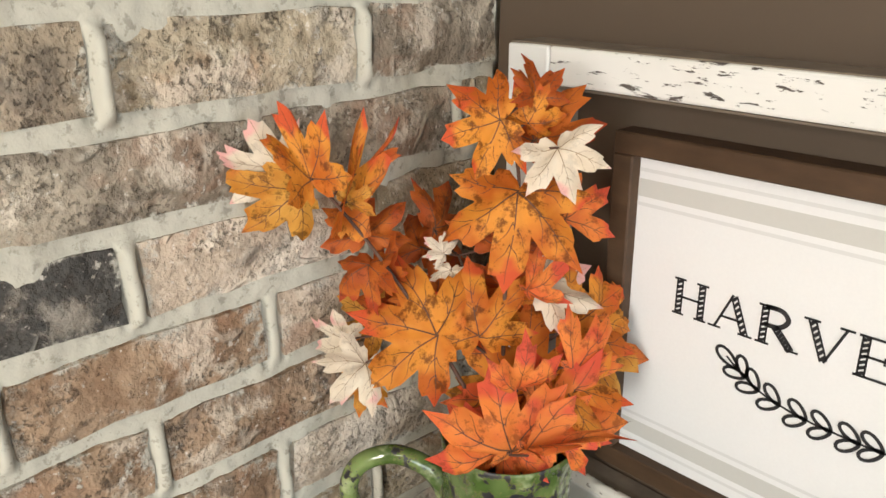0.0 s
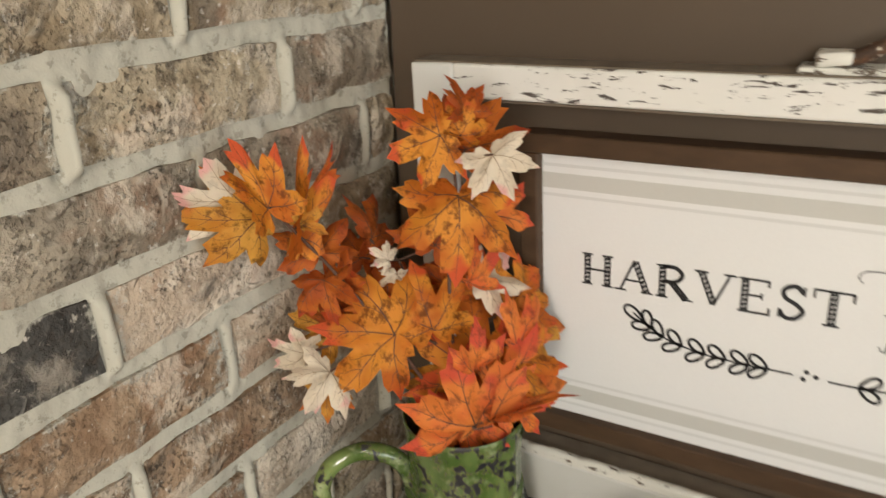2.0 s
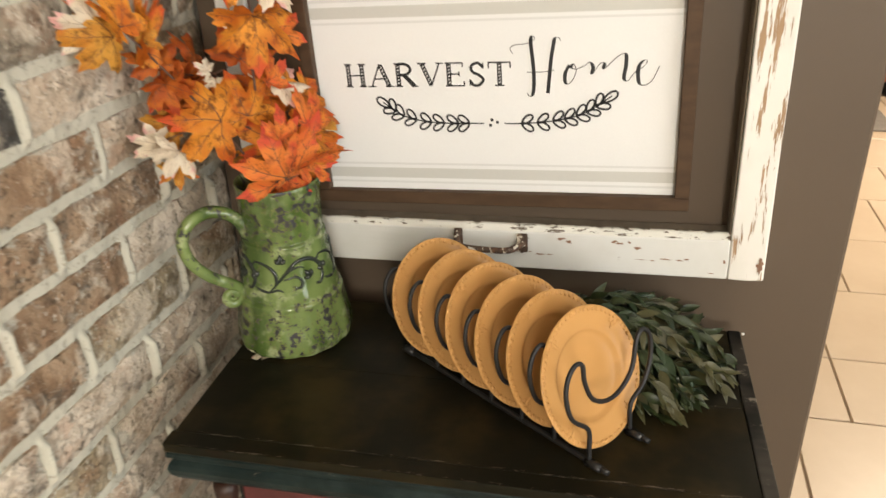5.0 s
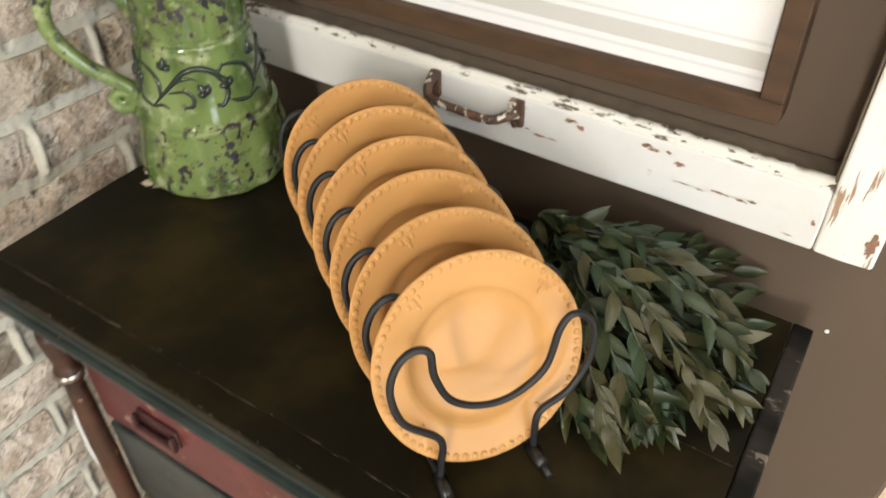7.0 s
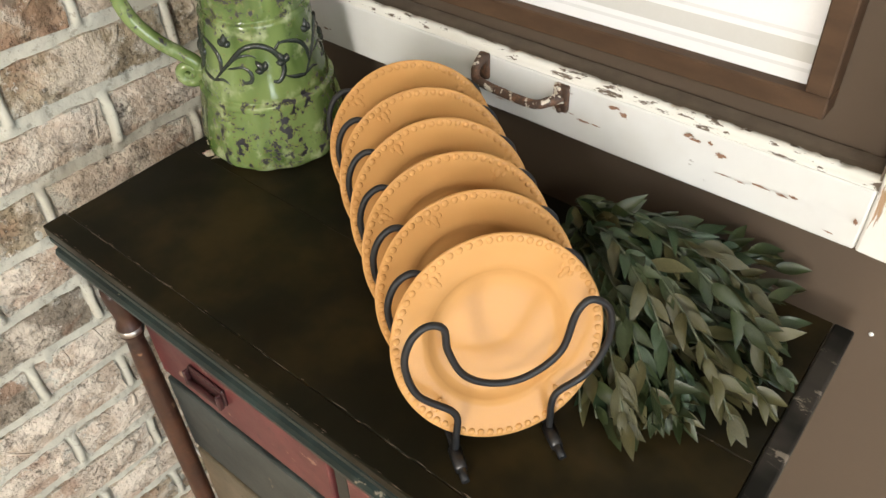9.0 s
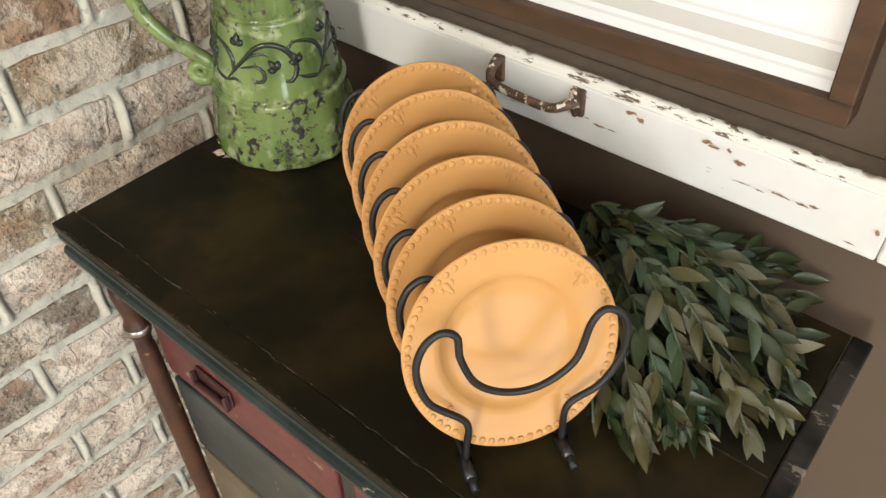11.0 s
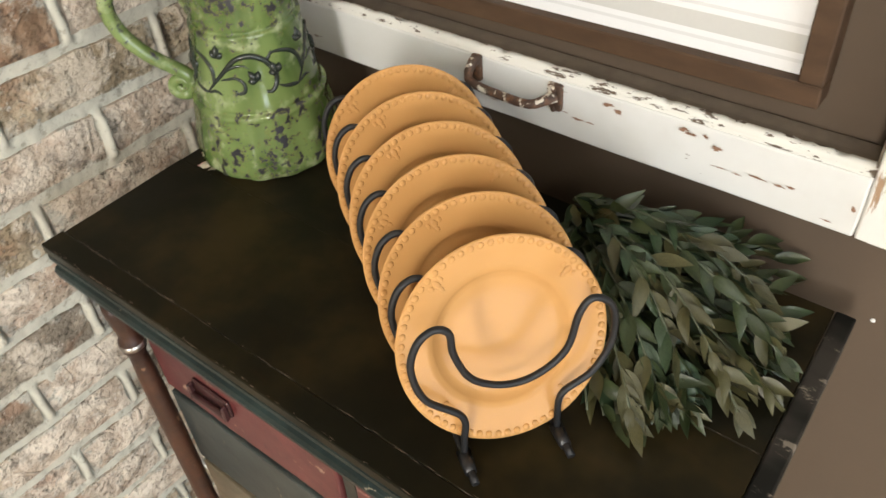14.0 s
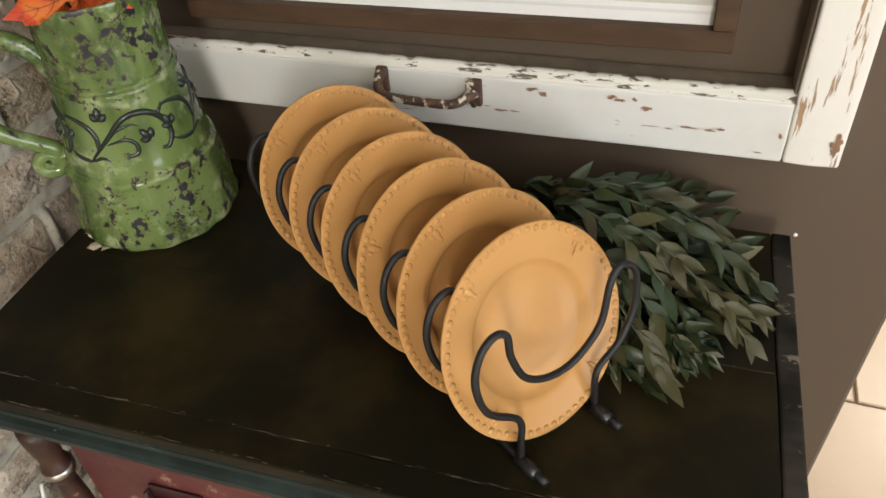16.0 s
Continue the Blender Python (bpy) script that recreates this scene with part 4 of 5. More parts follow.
# vine scrolls in the band: arms that end in curls
def scroll(mid, flip=1):
    bm = bmesh.new()
    def arm(points, w0, w1):
        pts = smooth_path([(mid + flip * a, 0.073 + (z - 0.056) * 1.19, 0) for a, z in points], 7)
        tube([on_jug(p.x, p.y, -0.0007) for p in pts], lambda t: 1.7 * (w0 + (w1 - w0) * t) * (0.45 + 0.55 * math.sin(math.pi * min(1, t * 0.92 + 0.08))), 8, bm)
    arm([(-0.49, 0.0714), (-0.33, 0.0803), (-0.16, 0.0890), (0.10, 0.1008), (0.36, 0.1034), (0.59, 0.0985), (0.72, 0.0886), (0.72, 0.0797), (0.62, 0.0733), (0.52, 0.0739)], 0.0013, 0.0022)
    arm([(0.60, 0.098), (0.68, 0.100), (0.75, 0.1045)], 0.0012, 0.0010)
    arm([(-0.33, 0.0803), (-0.05, 0.0931), (0.20, 0.0963), (0.36, 0.0925)], 0.0014, 0.0007)
    arm([(-0.20, 0.0840), (-0.10, 0.0852), (0.08, 0.0865), (0.195, 0.0822), (0.19, 0.0758), (0.08, 0.0742), (0.04, 0.0770)], 0.0009, 0.0017)
    arm([(-0.33, 0.0803), (-0.34, 0.0909), (-0.49, 0.0989), (-0.77, 0.1027), (-0.95, 0.0995)], 0.0020, 0.0009)
    arm([(-0.49, 0.0714), (-0.70, 0.0733), (-0.86, 0.0770)], 0.0017, 0.0008)
    arm([(-0.47, 0.0716), (-0.30, 0.0742), (-0.14, 0.0705)], 0.0013, 0.0008)
    # three-leaved buds
    for ba, bz, up in ((-0.215, 0.1275, 1.5), (0.42, 0.1055, 2.2), (-0.80, 0.1090, 2.0)):
        for turn, s in ((up, 0.0125), (up + 0.85, 0.0095), (up - 0.85, 0.0095)):
            tip = (ba + math.cos(turn) * s / 0.06, bz + math.sin(turn) * s)
            pts = [on_jug(mid + flip * (ba + (tip[0] - ba) * t), bz + (tip[1] - bz) * t, 0.0001) for t in np.linspace(0, 1, 7)]
            tube(pts, lambda t: 0.0005 + 0.0029 * math.sin(math.pi * t) ** 0.8, 8, bm)
    part("scroll", bm, M_GLAZE_LINE, jug, "dark raised vine scroll", smooth=True)


for n in range(4):
    scroll(radians(-60.3 + 90 * n))

ca, sa = math.cos(HANDLE_AZ), math.sin(HANDLE_AZ)
hand_path = [Vector((r * ca, r * sa, z)) for r, z in ((0.044, 0.157), (0.052, 0.173), (0.066, 0.188), (0.090, 0.196), (0.114, 0.186), (0.124, 0.163), (0.118, 0.137), (0.101, 0.114), (0.082, 0.099), (0.069, 0.089), (0.0665, 0.083))]
handle = part("handle", tube(smooth_path(hand_path, 8), lambda t: 0.0082 - 0.0012 * t + 0.002 * max(0, 0.12 - t) / 0.12, 16), M_GLAZE_CLEAN, jug, "looped green handle with chipped glaze", smooth=True)
curl = []
for i in range(44):
    t = i / 43
    a, r = math.pi * (0.85 + 3.2 * t), 0.0112 * (1 - t) + 0.0015
    rr, zz = 0.0765 + r * math.cos(a), 0.0775 + r * math.sin(a)
    curl.append(Vector((rr * ca - 0.002 * t * sa, rr * sa + 0.002 * t * ca, zz)))
part("curl", tube(curl, lambda t: 0.0070 - 0.0040 * t, 12), M_GLAZE_CLEAN, handle, "spiral end of the handle", smooth=True)

# ---- plates and their rack ----
STEP = Vector((0.0384, -0.0259, 0))
FRONT = Vector((0.547, -0.267, 0.853))
AZ, LEAN_BACK, PR = radians(-34.9), radians(23.7), 0.0744
NORMAL = Vector((math.cos(LEAN_BACK) * math.cos(AZ), math.cos(LEAN_BACK) * math.sin(AZ), math.sin(LEAN_BACK)))
SIDE = Vector((-math.sin(AZ), math.cos(AZ), 0))
UP = NORMAL.cross(SIDE)
PLATE_AXES = Matrix((SIDE, UP, NORMAL)).transposed().to_4x4()

plate = new("plate")
tagged(plate, "mustard yellow glazed plate with beaded rim, upright in rack", "plate", "plates in the rack")
PP = [(0.0, 0.0), (0.030, 0.0002), (0.0415, 0.0006), (0.0455, 0.0020), (0.0475, 0.0045), (0.0495, 0.0060), (0.0530, 0.0068), (0.0640, 0.0088), (0.0685, 0.0096), (0.0715, 0.0102), (0.0733, 0.0104), (0.0744, 0.0096), (0.0740, 0.0082), (0.0700, 0.0070),
      (0.0540, 0.0030), (0.0480, -0.0008), (0.0440, -0.0042), (0.0400, -0.0045), (0.0390, -0.0030), (0.0, -0.0030)]
dish = lathe(PP, 96)
bmesh.ops.remove_doubles(dish, verts=dish.verts, dist=1e-5)
bmesh.ops.recalc_face_normals(dish, faces=dish.faces)
part("dish", dish, M_PLATE, plate, smooth=True)
beads = bmesh.new()
for i in range(64):
    a = 2 * math.pi * i / 64
    bmesh.ops.create_icosphere(beads, subdivisions=2, radius=0.0026, matrix=Matrix.Translation((0.0704 * math.cos(a), 0.0704 * math.sin(a), 0.0097)) @ Matrix.Diagonal((1, 1, 0.58, 1)))
tagged(part("beading", beads, M_PLATE, plate, "raised beads round the rim", smooth=True), kind="stuff")
for q in range(4):
    shells = bmesh.new()
    for j, (da, dr, s) in enumerate(((0, -0.001, 0.0026), (-0.07, 0.0, 0.0018), (0.07, 0.0, 0.0018), (-0.13, 0.003, 0.0013), (0.13, 0.003, 0.0013), (0, -0.0055, 0.0018))):
        a, r = radians(38 + 90 * q) + da, 0.0645 + dr
        bmesh.ops.create_icosphere(shells, subdivisions=2, radius=s, matrix=Matrix.Translation((r * math.cos(a), r * math.sin(a), 0.0089)) @ pose(0, 0, 0, 0, 0, math.degrees(a)) @ Matrix.Diagonal((1.5, 0.9, 0.32, 1)))
    tagged(part("shell", shells, M_PLATE, plate, "small moulded shell", smooth=True), kind="stuff")
plate.matrix_world = Matrix.Translation(FRONT - NORMAL * 0.004) @ PLATE_AXES
for n in range(1, 6):
    rnd = random.Random(n)
    copy_thing(plate, Matrix.Translation(FRONT - NORMAL * 0.004 - STEP * n) @ PLATE_AXES @ pose(0, 0, 0, 0, 0, rnd.uniform(-20, 20)))

rack = group_empty("plate_rack", (0.45, -0.2, TOP), "black wrought iron plate rack with looped wire dividers", "plate rack")
LOOP = [(-40, 0), (-39, 15), (-39, 38), (-62, 62), (-69, 90), (-64, 110), (-53, 119), (-43, 114), (-41, 95), (-31, 71), (-11, 58), (12, 58), (34, 74), (43, 104), (53, 113), (66, 101), (67, 73), (54, 48), (32, 34), (29, 12), (29, 0)]
loop_path = smooth_path([(a / 1000, b / 1000, 0) for a, b in LOOP], 7)
WIRE_N = Vector((math.cos(radians(6.6)) * math.cos(AZ), math.cos(radians(6.6)) * math.sin(AZ), math.sin(radians(6.6))))
WIRE_AXES = Matrix((SIDE, WIRE_N.cross(SIDE), WIRE_N)).transposed().to_4x4()
WIRE_AT = Vector((0.5774, -0.2882, 0.7852))
loop_mesh = mesh_of("divider", tube(loop_path, 0.0025, 10), M_WIRE, True)
ORIGIN = Matrix.Translation((-0.45, 0.2, -TOP))
for n in range(7):
    at = WIRE_AT - STEP * n
    part("divider", loop_mesh, None, rack, m=ORIGIN @ Matrix.Translation(at) @ WIRE_AXES)
for s in (-0.040, 0.029):
    foot = WIRE_AT + SIDE * s
    along = STEP.normalized()
    z = 0.0052
    a, b = foot + along * 0.011, foot - STEP * 6 - along * 0.012
    pts = [Vector((a.x, a.y, TOP + z - 0.001)), Vector((foot.x, foot.y, TOP + z)), Vector((b.x, b.y, TOP + z))]
    base = Vector((0.45, -0.2, TOP))
    rail = part("rail", tube([p - base for p in smooth_path(pts, 6)], 0.0029, 10), M_WIRE, rack, smooth=True)
    for e in (pts[0], pts[-1]):
        d = -along if e is pts[-1] else along
        part("rubber_foot", tube([e - base - d * 0.014, e - base - d * 0.002, e - base + d * 0.004], lambda t: 0.0050 - 0.0008 * t, 12), M_BLACK, rail, "black rubber foot", smooth=True)

# ---- maple leaves in the jug ----
def maple_outline():
    """Half outline by lobe: angle from the tip, length."""
    half = []
    def lobe(a, length, spread, inner, outer):
        # from the inner valley to the tip to the outer valley
        return [(a - spread * 1.1, inner), (a - spread * 0.74, length * 0.70), (a - spread * 0.50, length * 0.80), (a - spread * 0.30, length * 0.80), (a, length),
                (a + spread * 0.30, length * 0.80), (a + spread * 0.50, length * 0.79), (a + spread * 0.76, length * 0.68), (a + spread * 1.1, outer)]
    half += [(0, 1.0), (7, 0.82), (13, 0.82), (18, 0.62), (25, 0.46)]
    half += lobe(50, 0.98, 23, 0.46, 0.44)[1:]
    half += lobe(100, 0.82, 23, 0.44, 0.34)[1:]
    half += [(138, 0.36), (152, 0.28), (166, 0.14), (180, 0.05)]
    return half


HALF = maple_outline()
RING = [(radians(a), r) for a, r in HALF] + [(radians(-a), r) for a, r in reversed(HALF[1:-1])]


def maple_leaf(seed, cup, fold, twist, back=1.0):
    """A cloth leaf, tip along +y, veins pressed in, bent by cup, fold and twist; veins are strips laid on it."""
    rnd = random.Random(seed)
    ph = rnd.uniform(0, 9)

    def lift(x, y):
        r = math.hypot(x, y)
        a = math.atan2(x, y)
        z = -cup * r * r + fold * abs(x) + twist * x * y
        z += 0.085 * r * math.cos(a * 7.2) * (0.4 + r)
        z += 0.19 * noise.noise(Vector((x * 1.6 + ph, y * 1.6, ph))) + 0.045 * noise.noise(Vector((x * 4.5, y * 4.5 + ph, ph)))
        return z

    bm = bmesh.new()
    rings, cuts = [], (0.16, 0.36, 0.56, 0.78, 1.0)
    centre = bm.verts.new((0, 0, lift(0, 0)))
    jitter = [1 + rnd.uniform(-0.07, 0.07) for _ in RING]
    for c in cuts:
        row = []
        for (a, r), j in zip(RING, jitter):
            if abs(a) > 1.25:
                r *= back
            rr = min(r * j * c, r * j) if c == 1.0 else c * (r * j * 0.75 + 0.25 * 0.6 * min(1, r * 1.8)) * (1 if r > 0.3 else min(1, r / 0.3))
            x, y = rr * math.sin(a), rr * math.cos(a)
            row.append(bm.verts.new((x, y, lift(x, y))))
        rings.append(row)
    n = len(RING)
    for i in range(n):
        j = (i + 1) % n
        bm.faces.new((centre, rings[0][j], rings[0][i]))
        for p, q in zip(rings, rings[1:]):
            bm.faces.new((p[i], p[j], q[j], q[i]))
    for f in bm.faces:
        f.smooth = True

    def vein(x0, y0, x1, y1, w):
        steps = 7
        d = Vector((x1 - x0, y1 - y0)).normalized()
        prev = None
        for i in range(steps + 1):
            t = i / steps
            wob = 0.012 * math.sin(t * 7 + ph)
            x, y = x0 + (x1 - x0) * t - d.y * wob, y0 + (y1 - y0) * t + d.x * wob
            h = w * (1 - 0.8 * t)
            here = [bm.verts.new((x + s * -d.y * h, y + s * d.x * h, lift(x + s * -d.y * h, y + s * d.x * h) + 0.010)) for s in (1, -1)]
            if prev:
                f = bm.faces.new((prev[0], prev[1], here[1], here[0]))
                f.material_index = 1
            prev = here

    for a, length in ((0, 0.93), (50, 0.95), (-50, 0.95), (100, 0.76 * back), (-100, 0.76 * back)):
        a = radians(a)
        dx, dy = math.sin(a), math.cos(a)
        vein(0, 0, dx * length, dy * length, 0.0088)
        for t in (0.34, 0.58):
            for s in (-1, 1):
                b = a + s * radians(34)
                l = length * (0.34 - 0.26 * (t - 0.3))
                vein(dx * length * t, dy * length * t, dx * length * t + math.sin(b) * l, dy * length * t + math.cos(b) * l, 0.0052)
    return bm


ROOM_SIDE = Vector((0.60, -0.68, 0.38))


def leafy_spray(label, stem_points, leaves, seed):
    base = Vector(stem_points[0])
    spray = group_empty("maple_spray", base, label, "artificial leaves", "sprays of maple leaves in the jug")
    path = smooth_path(stem_points, 8)
    part("stem", tube([p - base for p in path], lambda t: 0.0019 - 0.0008 * t, 8), M_TWIG, spray, "thin brown stem", smooth=True)
    for n, (kind, at, tip, cup, fold, yaw, *rest) in enumerate(leaves):
        wide = rest[0] if rest else 0.42 if fold > 0.85 else 1.0
        at, tip = Vector(at), Vector(tip)
        y = tip - at
        size = y.length
        y.normalize()
        nrm = ROOM_SIDE.copy()
        nrm.rotate(Matrix.Rotation(radians(yaw), 3, y))
        z = (nrm - y * nrm.dot(y)).normalized()
        x = y.cross(z)
        m = Matrix.Translation(at - base) @ Matrix((x, y, z)).transposed().to_4x4() @ Matrix.Diagonal((size * wide, size, size * (0.5 + 0.5 * wide), 1))
        leaf = part("leaf", mesh_of("leaf", maple_leaf(seed * 31 + n, cup * 1.7 + 0.12, fold + 0.08, 0.12 * math.sin(n * 2.1 + seed), 0.3 if kind == "coral" else 1.0), [M_LEAF[kind], M_VEIN_PALE if kind == "cream" else M_VEIN]), None, spray,
                    {"orange": "orange cloth maple leaf", "gold": "golden cloth maple leaf", "coral": "coral red cloth maple leaf", "rust": "dark rust cloth maple leaf", "cream": "cream cloth maple leaf with pink tips"}[kind], m=m)
        near = min(path, key=lambda p: (p - at).length)
        if 0.004 < (near - at).length < 0.09:
            bend = (near + at) / 2 - z * 0.004
            part("stalk", tube([p - at for p in smooth_path([near, bend, at - z * 0.0006], 4)], 0.0009, 6), M_TWIG, spray, smooth=True, m=Matrix.Translation(at - base))


ROOT = (0.150, -0.141, 0.90)
leafy_spray("tall spray of orange and cream cloth maple leaves", [ROOT, (0.150, -0.140, 1.0), (0.140, -0.132, 1.12), (0.148, -0.132, 1.20), (0.146, -0.150, 1.241)], [
    ("orange", (0.146, -0.150, 1.242), (0.115, -0.178, 1.228), 0.15, 0.05, 0),
    ("rust", (0.152, -0.124, 1.226), (0.165, -0.095, 1.268), 0.2, 0.25, -30),
    ("cream", (0.180, -0.133, 1.228), (0.201, -0.139, 1.198), 0.05, 0.05, 0),
    ("orange", (0.152, -0.136, 1.191), (0.171, -0.168, 1.138), 0.2, 0.05, 0),
    ("coral", (0.160, -0.095, 1.166), (0.178, -0.062, 1.185), 0.2, 0.2, 15),
    ("rust", (0.150, -0.122, 1.254), (0.144, -0.118, 1.281), 0.3, 0.7, 30),
    ("orange", (0.150, -0.128, 1.238), (0.163, -0.122, 1.262), 0.3, 0.3, 20),
], 1)
leafy_spray("outward leaning spray of orange cloth leaves against the brick", [ROOT, (0.140, -0.148, 1.0), (0.105, -0.172, 1.08), (0.072, -0.195, 1.14), (0.047, -0.226, 1.195)], [
    ("orange", (0.055, -0.234, 1.199), (0.033, -0.243, 1.253), 0.1, 0.3, 24, 0.52),
    ("gold", (0.040, -0.234, 1.187), (0.016, -0.284, 1.199), 0.3, 0.15, -10, 0.85),
    ("cream", (0.024, -0.239, 1.202), (0.010, -0.281, 1.211), 0.2, 0.25, -35),
    ("orange", (0.050, -0.208, 1.170), (0.050, -0.178, 1.240), 0.1, 0.7, 55, 0.24),
    ("gold", (0.054, -0.206, 1.176), (0.072, -0.196, 1.188), 0.2, 0.3, 20),
    ("coral", (0.052, -0.190, 1.195), (0.058, -0.153, 1.225), 0.2, 0.6, 60, 0.26),
    ("rust", (0.058, -0.193, 1.147), (0.036, -0.178, 1.180), 0.2, 0.3, 10),
    ("rust", (0.066, -0.195, 1.128), (0.082, -0.213, 1.100), 0.3, 0.6, 30),
    ("rust", (0.074, -0.186, 1.120), (0.052, -0.192, 1.150), 0.3, 0.5, -40),
], 2)
leafy_spray("inner spray of dark rust and cream cloth leaves", [ROOT, (0.140, -0.132, 1.0), (0.115, -0.125, 1.07), (0.090, -0.130, 1.125)], [
    ("rust", (0.060, -0.143, 1.127), (0.030, -0.134, 1.150), 0.2, 0.1, 0),
    ("rust", (0.062, -0.131, 1.140), (0.064, -0.082, 1.133), 0.2, 0.1, 0),
    ("cream", (0.092, -0.148, 1.133), (0.086, -0.158, 1.146), 0.2, 0.3, 20),
    ("cream", (0.149, -0.101, 1.110), (0.163, -0.056, 1.126), 0.2, 0.2, -15),
    ("rust", (0.111, -0.114, 1.076), (0.083, -0.092, 1.112), 0.2, 0.2, 0),
    ("cream", (0.100, -0.148, 1.122), (0.106, -0.160, 1.108), 0.2, 0.2, 10),
    ("rust", (0.067, -0.175, 1.088), (0.040, -0.170, 1.112), 0.2, 0.2, 0),
    ("gold", (0.058, -0.182, 1.076), (0.028, -0.203, 1.092), 0.2, 0.2, 0),
    ("rust", (0.130, -0.110, 1.10), (0.145, -0.075, 1.13), 0.2, 0.2, 0),
    ("rust", (0.120, -0.120, 1.14), (0.130, -0.090, 1.18), 0.2, 0.2, 0),
    ("rust", (0.098, -0.160, 1.105), (0.070, -0.172, 1.128), 0.3, 0.3, 20),
    ("rust", (0.106, -0.140, 1.095), (0.112, -0.110, 1.130), 0.3, 0.3, -25),
    ("coral", (0.150, -0.120, 1.115), (0.176, -0.100, 1.132), 0.3, 0.4, 30),
], 3)
leafy_spray("full spray of orange, golden and cream cloth leaves", [ROOT, (0.150, -0.138, 0.98), (0.148, -0.135, 1.03), (0.135, -0.140, 1.06), (0.112, -0.165, 1.082)], [
    ("orange", (0.114, -0.174, 1.083), (0.068, -0.222, 1.098), 0.15, 0.05, 0),
    ("cream", (0.076, -0.211, 1.058), (0.082, -0.247, 1.044), 0.15, 0.05, 0),
    ("cream", (0.046, -0.205, 1.062), (0.024, -0.226, 1.074), 0.2, 0.3, -30),
    ("gold", (0.066, -0.205, 1.038), (0.076, -0.222, 1.016), 0.2, 0.1, 10),
    ("orange", (0.165, -0.091, 1.077), (0.187, -0.040, 1.106), 0.2, 0.1, 0),
    ("gold", (0.171, -0.070, 1.053), (0.207, -0.024, 1.043), 0.2, 0.1, -10),
    ("orange", (0.167, -0.133, 1.040), (0.144, -0.107, 1.108), 0.2, 0.05, 0),
    ("gold", (0.159, -0.126, 1.037), (0.113, -0.145, 1.078), 0.2, 0.05, 0),
    ("orange", (0.174, -0.066, 1.082), (0.186, -0.028, 1.098), 0.3, 0.2, 20),
    ("orange", (0.132, -0.150, 1.082), (0.116, -0.148, 1.136), 0.2, 0.1, 0),
    ("coral", (0.186, -0.110, 1.062), (0.204, -0.078, 1.094), 0.3, 0.3, 25),
    ("orange", (0.190, -0.120, 1.050), (0.232, -0.098, 1.052), 0.3, 0.3, -20),
    ("coral", (0.172, -0.150, 1.052), (0.184, -0.146, 1.092), 0.3, 0.4, 35),
], 4)
leafy_spray("short spray of coral red cloth leaves at jug rim", [ROOT, (0.152, -0.150, 0.97), (0.160, -0.166, 1.0), (0.162, -0.170, 1.008)], [
    ("coral", (0.183, -0.167, 1.013), (0.160, -0.167, 1.077), 0.05, 0.08, 0),
    ("coral", (0.195, -0.163, 1.017), (0.244, -0.121, 1.045), 0.2, 0.9, -50),
    ("coral", (0.175, -0.167, 1.009), (0.145, -0.194, 1.045), 0.2, 0.15, 0),
    ("coral", (0.189, -0.139, 1.024), (0.209, -0.107, 1.077), 0.2, 0.1, 0),
    ("coral", (0.173, -0.141, 1.023), (0.189, -0.159, 1.016), 0.25, 0.1, 10),
    ("coral", (0.185, -0.137, 1.021), (0.213, -0.129, 1.015), 0.25, 0.2, -15),
    ("coral", (0.159, -0.149, 1.021), (0.153, -0.175, 1.015), 0.25, 0.2, 15),
    ("coral", (0.196, -0.128, 1.016), (0.226, -0.112, 1.018), 0.2, 0.2, -10),
    ("orange", (0.186, -0.132, 1.022), (0.214, -0.124, 1.050), 0.2, 0.2, 10),
    ("coral", (0.150, -0.141, 0.998), (0.135, -0.178, 0.992), 0.15, 0.15, -23),
    ("coral", (0.154, -0.141, 1.001), (0.164, -0.181, 0.995), 0.15, 0.15, -15),
    ("coral", (0.156, -0.140, 0.999), (0.185, -0.168, 0.993), 0.15, 0.15, -9),
    ("coral", (0.158, -0.137, 1.002), (0.199, -0.148, 0.996), 0.15, 0.15, -3),
    ("rust", (0.158, -0.133, 1.000), (0.195, -0.120, 0.994), 0.15, 0.15, 4),
    ("coral", (0.164, -0.148, 1.004), (0.204, -0.154, 0.996), 0.15, 0.15, -4),
    ("orange", (0.164, -0.122, 1.005), (0.194, -0.098, 0.996), 0.15, 0.15, 6),
    ("coral", (0.150, -0.118, 1.004), (0.146, -0.082, 0.997), 0.15, 0.15, 12),
], 5)

# pale scrap of a cloth leaf under the jug's foot
scrap = maple_leaf(99, 0.1, 0.1, 0)
tagged(part("fallen_leaf", scrap, [M_LEAF["cream"], M_VEIN_PALE], smooth=True, m=pose(0.134, -0.194, TOP + 0.0035, 0, 0, 152) @ Matrix.Scale(0.024, 4)), "cream scrap of a cloth leaf beside the jug", "leaf")

